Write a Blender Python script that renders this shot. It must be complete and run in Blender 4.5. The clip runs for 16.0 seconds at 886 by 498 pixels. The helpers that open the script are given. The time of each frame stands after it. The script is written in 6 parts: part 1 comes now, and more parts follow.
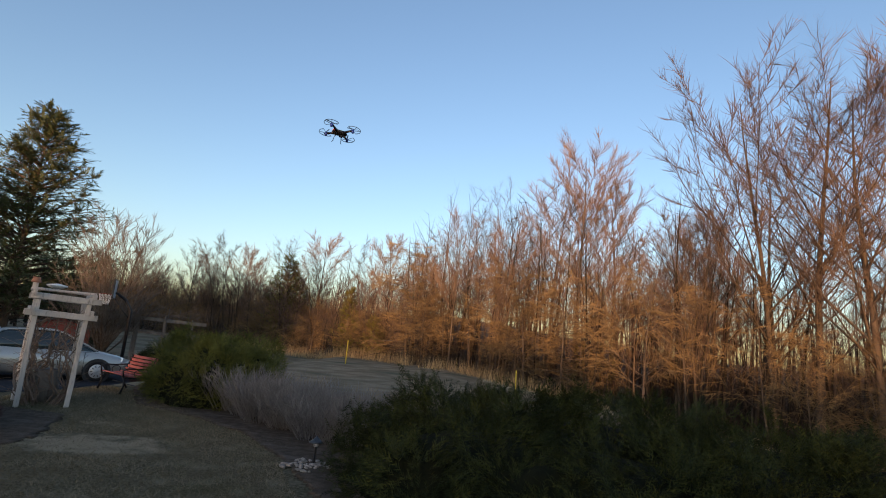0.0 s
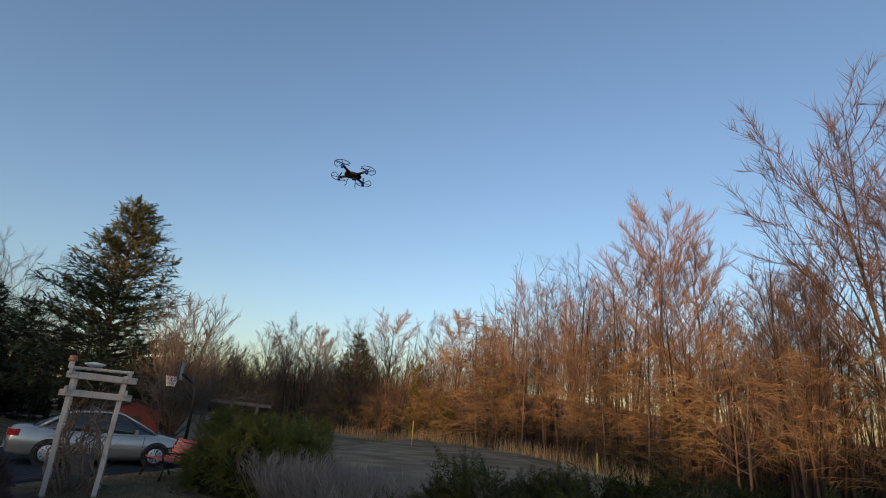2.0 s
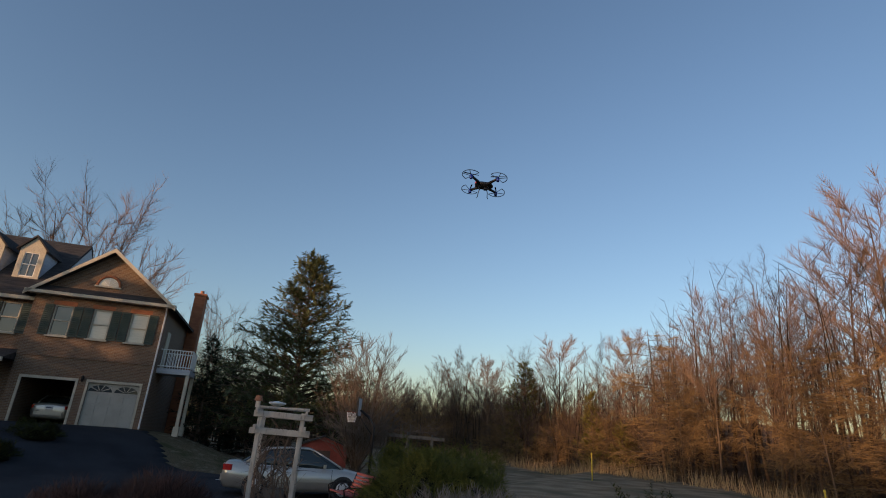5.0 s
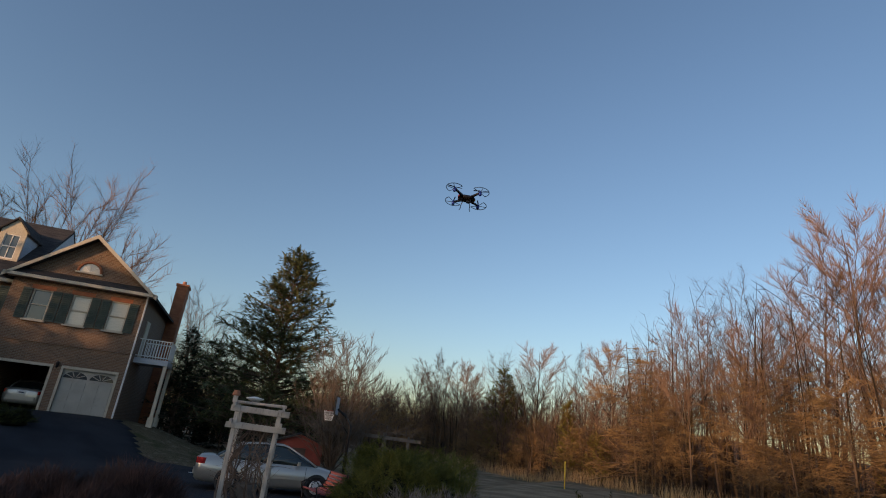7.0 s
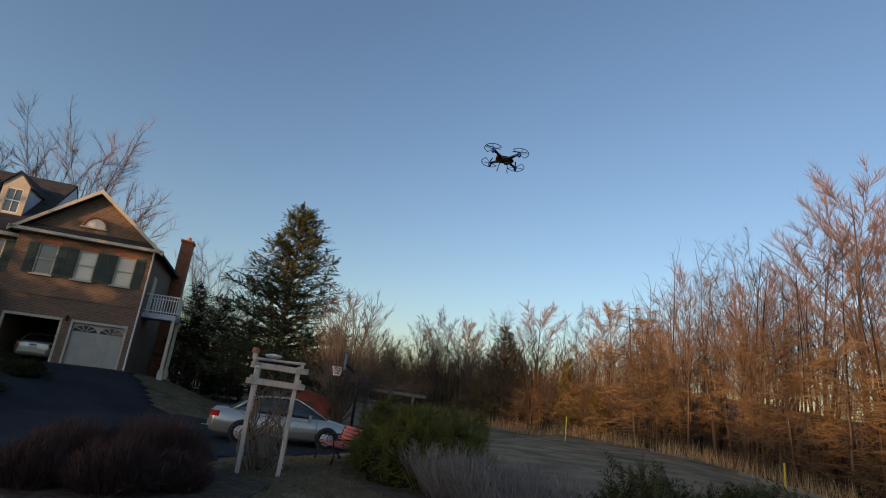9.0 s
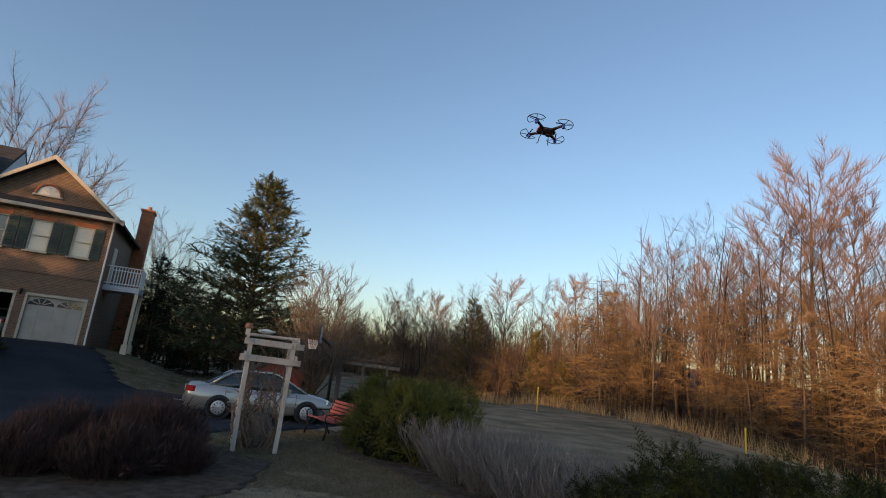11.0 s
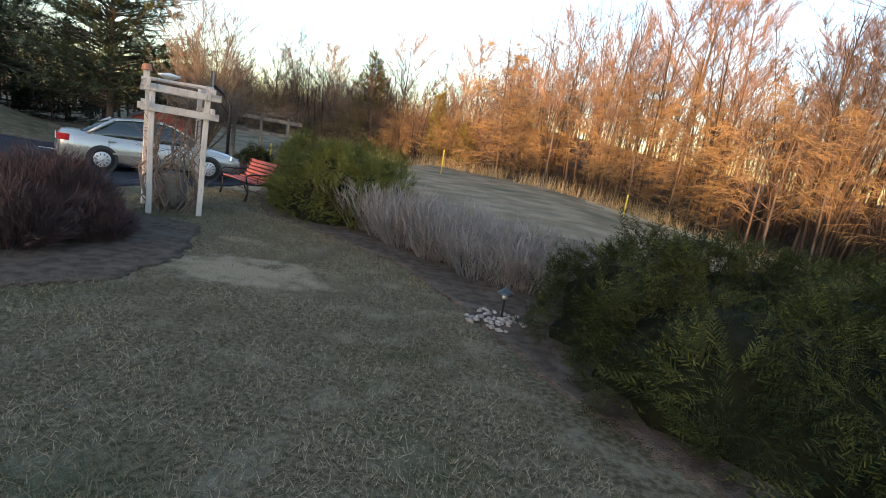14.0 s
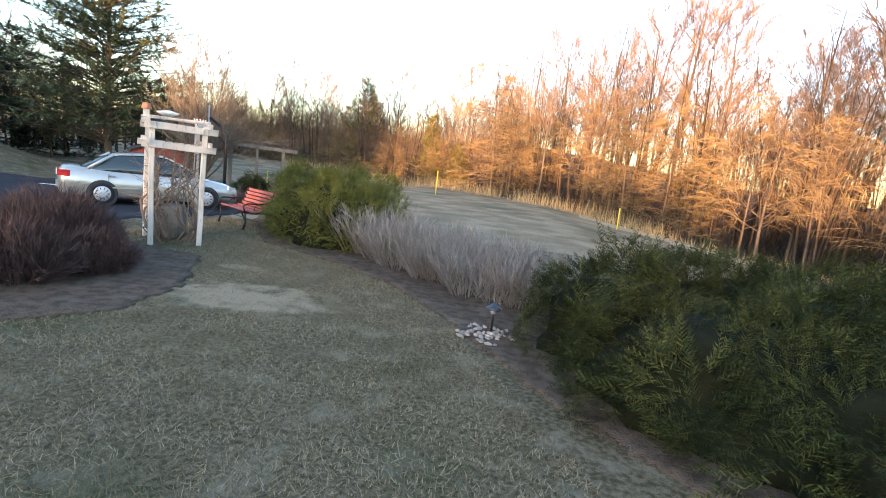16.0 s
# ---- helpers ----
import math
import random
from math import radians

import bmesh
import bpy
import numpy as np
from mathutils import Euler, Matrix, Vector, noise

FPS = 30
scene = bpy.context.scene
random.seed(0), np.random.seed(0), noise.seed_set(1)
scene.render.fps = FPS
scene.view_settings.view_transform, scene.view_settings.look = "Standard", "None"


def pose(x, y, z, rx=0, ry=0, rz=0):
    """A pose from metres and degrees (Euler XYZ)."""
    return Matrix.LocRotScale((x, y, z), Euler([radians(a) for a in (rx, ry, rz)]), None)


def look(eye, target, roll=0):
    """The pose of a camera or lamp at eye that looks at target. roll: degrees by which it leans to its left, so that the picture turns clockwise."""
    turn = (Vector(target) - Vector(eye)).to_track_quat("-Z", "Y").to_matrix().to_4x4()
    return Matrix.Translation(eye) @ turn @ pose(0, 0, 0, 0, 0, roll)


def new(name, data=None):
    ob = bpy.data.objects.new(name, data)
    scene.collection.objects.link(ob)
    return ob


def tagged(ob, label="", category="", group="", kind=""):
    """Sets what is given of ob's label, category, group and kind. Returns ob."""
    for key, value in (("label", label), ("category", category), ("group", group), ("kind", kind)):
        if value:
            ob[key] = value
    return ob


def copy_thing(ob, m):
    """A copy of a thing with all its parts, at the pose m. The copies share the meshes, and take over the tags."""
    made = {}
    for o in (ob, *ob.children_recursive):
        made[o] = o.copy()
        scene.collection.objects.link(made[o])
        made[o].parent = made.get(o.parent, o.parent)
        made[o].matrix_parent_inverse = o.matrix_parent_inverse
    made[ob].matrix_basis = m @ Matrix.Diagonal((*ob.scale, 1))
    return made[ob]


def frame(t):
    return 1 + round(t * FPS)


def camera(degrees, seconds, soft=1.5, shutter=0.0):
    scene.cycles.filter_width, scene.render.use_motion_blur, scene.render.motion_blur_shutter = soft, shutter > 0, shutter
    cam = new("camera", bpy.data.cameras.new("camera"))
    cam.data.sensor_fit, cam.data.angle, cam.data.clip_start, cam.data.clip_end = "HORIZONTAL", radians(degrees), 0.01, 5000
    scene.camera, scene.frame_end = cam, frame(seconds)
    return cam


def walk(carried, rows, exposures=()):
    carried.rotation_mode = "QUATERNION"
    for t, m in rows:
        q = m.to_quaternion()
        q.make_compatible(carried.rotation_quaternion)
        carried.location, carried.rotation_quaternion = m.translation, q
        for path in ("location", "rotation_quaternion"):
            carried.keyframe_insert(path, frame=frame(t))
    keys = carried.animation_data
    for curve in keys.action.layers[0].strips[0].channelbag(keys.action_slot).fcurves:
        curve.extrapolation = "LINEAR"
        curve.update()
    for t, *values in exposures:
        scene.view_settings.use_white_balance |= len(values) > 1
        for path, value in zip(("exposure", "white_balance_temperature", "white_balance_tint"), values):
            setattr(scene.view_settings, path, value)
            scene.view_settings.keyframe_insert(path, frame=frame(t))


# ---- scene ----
cam = camera(80.0, 16.0, soft=1.0)
# seconds, place, then yaw, pitch and roll in degrees
PATH = [(0.0, 0.415, -1.330, 1.574, 0.23, 10.17, -5.26),
        (0.5, 0.530, -0.994, 1.588, 2.20, 14.20, -5.07),
        (1.0, 0.641, -0.731, 1.610, 2.27, 13.82, -5.34),
        (1.5, 0.747, -0.552, 1.601, 1.56, 16.95, -6.66),
        (2.0, 0.757, -0.379, 1.566, 8.24, 17.69, -4.58),
        (2.5, 0.818, -0.161, 1.549, 15.72, 20.51, -5.86),
        (3.0, 0.822, -0.017, 1.550, 19.12, 20.85, -5.01),
        (3.5, 0.790, 0.034, 1.547, 18.68, 20.70, -4.82),
        (4.0, 0.765, 0.065, 1.558, 20.80, 19.92, -4.72),
        (4.5, 0.726, 0.123, 1.581, 25.91, 19.44, -3.24),
        (7.0, 0.860, -0.024, 1.583, 23.82, 19.98, -6.00),
        (7.5, 0.876, -0.057, 1.574, 22.03, 19.94, -6.16),
        (8.0, 0.833, -0.026, 1.587, 22.99, 17.54, -6.11),
        (10.5, 0.013, -0.215, 1.624, 22.53, 13.86, -7.55),
        (11.0, -0.130, -0.169, 1.610, 19.64, 12.89, -6.05),
        (11.5, -0.466, 0.061, 1.611, 15.76, 13.00, -6.53),
        (12.0, -0.724, 0.143, 1.599, 10.28, 11.22, -7.73),
        (12.5, -0.935, 0.359, 1.630, 10.20, 5.63, -6.91),
        (13.0, -1.064, 0.357, 1.598, 7.48, 1.27, -9.66),
        (13.5, -1.181, 0.418, 1.624, 10.31, -4.31, -9.54),
        (14.0, -1.156, 0.316, 1.599, 7.99, -11.33, -8.76),
        (14.5, -1.057, 0.158, 1.624, 8.59, -12.17, -8.40),
        (15.0, -1.032, 0.071, 1.631, 7.51, -10.90, -7.14),
        (15.5, -1.039, 0.064, 1.636, 7.67, -10.06, -6.89),
        (16.0, -1.030, 0.064, 1.663, 7.48, -9.15, -6.62)]
EXPOSE = [(0.0, 1.25, 6600, 18), (1.5, 1.05, 6500, 18), (3.0, 0.75, 6500, 18), (4.5, 0.72, 6500, 18), (8.0, 0.72, 6500, 18), (10.5, 1.05, 6600, 18), (12.0, 1.2, 6700, 18), (12.5, 1.3, 6800, 18), (13.0, 1.5, 6900, 18), (13.5, 1.85, 7000, 18), (14.0, 2.5, 6800, 16), (14.5, 2.95, 6700, 16), (15.5, 3.25, 6650, 16), (16.0, 3.3, 6650, 16)]
walk(cam, [(t, pose(x, y, z, 90 + p, r, w)) for t, x, y, z, w, p, r in PATH], EXPOSE)

# ---- sky and sun: a low evening sun behind and to the left ----
SUN_AZ, SUN_EL = 197.0, 6.0
world = bpy.data.worlds.new("evening_sky")
scene.world = world
world.use_nodes = True
wn = world.node_tree
sky = wn.nodes.new("ShaderNodeTexSky")
sky.sky_type = "NISHITA"
sky.sun_disc = False
sky.sun_elevation = radians(SUN_EL)
sky.sun_rotation = radians(SUN_AZ)
sky.air_density, sky.dust_density, sky.ozone_density = 1.0, 1.2, 2.0
wn.links.new(sky.outputs[0], wn.nodes["Background"].inputs[0])
wn.nodes["Background"].inputs[1].default_value = 0.15
sun_data = bpy.data.lights.new("sun", "SUN")
sun_data.energy, sun_data.angle, sun_data.color = 2.3, radians(0.6), (1.0, 0.58, 0.28)
sun = new("sun", sun_data)
SUN_DIR = Vector((math.sin(radians(SUN_AZ)) * math.cos(radians(SUN_EL)), math.cos(radians(SUN_AZ)) * math.cos(radians(SUN_EL)), math.sin(radians(SUN_EL))))
sun.matrix_world = look(SUN_DIR * 80, (0, 0, 0))

# ---- materials ----


def node(tree, kind, **values):
    n = tree.nodes.new(kind)
    for key, value in values.items():
        n.inputs[int(key[1:]) if key[0] == "i" and key[1:].isdigit() else key.replace("_", " ")].default_value = value
    return n


def rgba(c):
    return (c[0], c[1], c[2], 1.0)


def mixer(tree, a, b, fac, mode="MIX"):
    """A colour mix; a, b and fac are sockets or values."""
    m = tree.nodes.new("ShaderNodeMix")
    m.data_type, m.blend_type = "RGBA", mode
    for slot, v in ((0, fac), (6, a), (7, b)):
        if isinstance(v, bpy.types.NodeSocket):
            tree.links.new(v, m.inputs[slot])
        elif slot == 0:
            m.inputs[0].default_value = v
        else:
            m.inputs[slot].default_value = rgba(v)
    return m.outputs[2]


def ramp(tree, socket, lo, hi):
    r = tree.nodes.new("ShaderNodeMapRange")
    r.interpolation_type = "SMOOTHSTEP"
    tree.links.new(socket, r.inputs[0])
    r.inputs[1].default_value, r.inputs[2].default_value = lo, hi
    return r.outputs[0]


def noise_of(tree, coords, scale, detail=4.0, stretch=None):
    if stretch:
        mp = tree.nodes.new("ShaderNodeMapping")
        mp.inputs["Scale"].default_value = stretch
        tree.links.new(coords, mp.inputs[0])
        coords = mp.outputs[0]
    n = node(tree, "ShaderNodeTexNoise", Scale=scale, Detail=detail)
    tree.links.new(coords, n.inputs["Vector"])
    return n.outputs[0]


def surface(name, a, b, scale=4.0, fine=40.0, rough=0.8, metal=0.0, bump=0.3, spread=0.0, island=0.0, stretch=None, coat=0.0, world_space=False, dirt=None):
    """A material of two colours mixed at one scale, with fine grain and relief at another. spread: how far whole objects differ; island: how far loose pieces differ."""
    m = bpy.data.materials.new(name)
    m.use_nodes = True
    t = m.node_tree
    bsdf = t.nodes["Principled BSDF"]
    co = t.nodes.new("ShaderNodeNewGeometry").outputs[0] if world_space else t.nodes.new("ShaderNodeTexCoord").outputs[3]
    big = noise_of(t, co, scale, 5, stretch)
    grain = noise_of(t, co, fine, 3, stretch)
    col = mixer(t, a, b, ramp(t, big, 0.32, 0.68))
    col = mixer(t, col, tuple(c * 0.55 for c in a), ramp(t, grain, 0.5, 0.85))
    if dirt:
        col = mixer(t, col, dirt, ramp(t, noise_of(t, co, scale * 0.35, 6), 0.5, 0.72))
    if spread or island:
        hsv = t.nodes.new("ShaderNodeHueSaturation")
        src = t.nodes.new("ShaderNodeObjectInfo").outputs[5] if spread else t.nodes.new("ShaderNodeNewGeometry").outputs[8]
        amount = spread or island
        mr = t.nodes.new("ShaderNodeMapRange")
        mr.inputs[3].default_value, mr.inputs[4].default_value = 1 - amount, 1 + amount
        t.links.new(src, mr.inputs[0])
        t.links.new(mr.outputs[0], hsv.inputs["Value"])
        t.links.new(col, hsv.inputs["Color"])
        col = hsv.outputs[0]
    t.links.new(col, bsdf.inputs["Base Color"])
    bsdf.inputs["Roughness"].default_value = rough
    bsdf.inputs["Metallic"].default_value = metal
    bsdf.inputs["Specular IOR Level"].default_value = 0.12 if rough >= 0.8 else 0.5
    bsdf.inputs["Coat Weight"].default_value = coat
    bsdf.inputs["Coat Roughness"].default_value = 0.06
    if bump:
        bp = node(t, "ShaderNodeBump", Strength=bump, Distance=0.02)
        t.links.new(grain, bp.inputs["Height"])
        t.links.new(bp.outputs[0], bsdf.inputs["Normal"])
    return m


def brickwork(name, axis):
    """Red-brown brick laid along the local x or y axis, with pale joints."""
    m = bpy.data.materials.new(name)
    m.use_nodes = True
    t = m.node_tree
    bsdf = t.nodes["Principled BSDF"]
    co = t.nodes.new("ShaderNodeTexCoord").outputs[3]
    sep = t.nodes.new("ShaderNodeSeparateXYZ")
    t.links.new(co, sep.inputs[0])
    com = t.nodes.new("ShaderNodeCombineXYZ")
    t.links.new(sep.outputs[axis], com.inputs[0])
    t.links.new(sep.outputs[2], com.inputs[1])
    br = node(t, "ShaderNodeTexBrick", Scale=1.0, Mortar_Size=0.008, Brick_Width=0.215, Row_Height=0.075, Bias=-0.1)
    br.inputs["Color1"].default_value = rgba((0.19, 0.108, 0.064))
    br.inputs["Color2"].default_value = rgba((0.115, 0.066, 0.042))
    br.inputs["Mortar"].default_value = rgba((0.24, 0.20, 0.155))
    t.links.new(com.outputs[0], br.inputs[0])
    stain = noise_of(t, co, 0.8, 5)
    col = mixer(t, br.outputs[0], (0.13, 0.08, 0.05), ramp(t, stain, 0.5, 1.1))
    t.links.new(col, bsdf.inputs["Base Color"])
    bsdf.inputs["Roughness"].default_value = 0.85
    bp = node(t, "ShaderNodeBump", Strength=0.5, Distance=0.008)
    bp.invert = True
    t.links.new(br.outputs[1], bp.inputs["Height"])
    t.links.new(bp.outputs[0], bsdf.inputs["Normal"])
    return m


def glass_of(name, tint, rough=0.05):
    m = bpy.data.materials.new(name)
    m.use_nodes = True
    bsdf = m.node_tree.nodes["Principled BSDF"]
    bsdf.inputs["Base Color"].default_value = rgba(tint)
    bsdf.inputs["Roughness"].default_value = rough
    bsdf.inputs["IOR"].default_value = 1.5
    bsdf.inputs["Specular IOR Level"].default_value = 0.9
    return m


def lawn_material():
    """Dormant lawn: patchy green and straw, with a bare straw patch and pale thin places."""
    m = surface("lawn_turf", (0.070, 0.059, 0.032), (0.188, 0.156, 0.102), 26.0, 120.0, 0.95, bump=1.0, world_space=True)
    t = m.node_tree
    bsdf = t.nodes["Principled BSDF"]
    col = bsdf.inputs["Base Color"].links[0].from_socket
    pos = t.nodes.new("ShaderNodeNewGeometry").outputs[0]
    pale = ramp(t, noise_of(t, pos, 3.0, 10), 0.48, 0.78)
    col = mixer(t, col, (0.22, 0.195, 0.14), pale)
    green = ramp(t, noise_of(t, pos, 0.9, 8), 0.48, 0.8)
    col = mixer(t, col, (0.05, 0.062, 0.024), green)
    for cx, cy, rx, ry in ((-3.75, 5.35, 1.0, 0.62), (-4.55, 6.6, 0.35, 0.2)):
        mp = t.nodes.new("ShaderNodeMapping")
        mp.inputs["Location"].default_value = (-cx / rx, -cy / ry, 0)
        mp.inputs["Scale"].default_value = (1 / rx, 1 / ry, 0)
        t.links.new(pos, mp.inputs[0])
        ln = t.nodes.new("ShaderNodeVectorMath")
        ln.operation = "LENGTH"
        t.links.new(mp.outputs[0], ln.inputs[0])
        ad = t.nodes.new("ShaderNodeMath")
        ad.operation = "MULTIPLY_ADD"
        t.links.new(noise_of(t, pos, 3.5, 8), ad.inputs[0])
        ad.inputs[1].default_value = 2.4
        t.links.new(ln.outputs["Value"], ad.inputs[2])
        inside = ramp(t, ad.outputs[0], 2.25, 1.55)
        col = mixer(t, col, (0.30, 0.245, 0.165), inside)
    t.links.new(col, bsdf.inputs["Base Color"])
    return m


def blade_material(name, a, b, c):
    """Thin leaves or blades whose colour differs from piece to piece."""
    m = bpy.data.materials.new(name)
    m.use_nodes = True
    t = m.node_tree
    bsdf = t.nodes["Principled BSDF"]
    rnd = t.nodes.new("ShaderNodeNewGeometry").outputs[8]
    pos = t.nodes.new("ShaderNodeNewGeometry").outputs[0]
    col = mixer(t, a, b, rnd)
    col = mixer(t, col, c, ramp(t, noise_of(t, pos, 1.6, 4), 0.45, 0.7))
    t.links.new(col, bsdf.inputs["Base Color"])
    bsdf.inputs["Roughness"].default_value = 0.75
    bsdf.inputs["Specular IOR Level"].default_value = 0.1
    return m


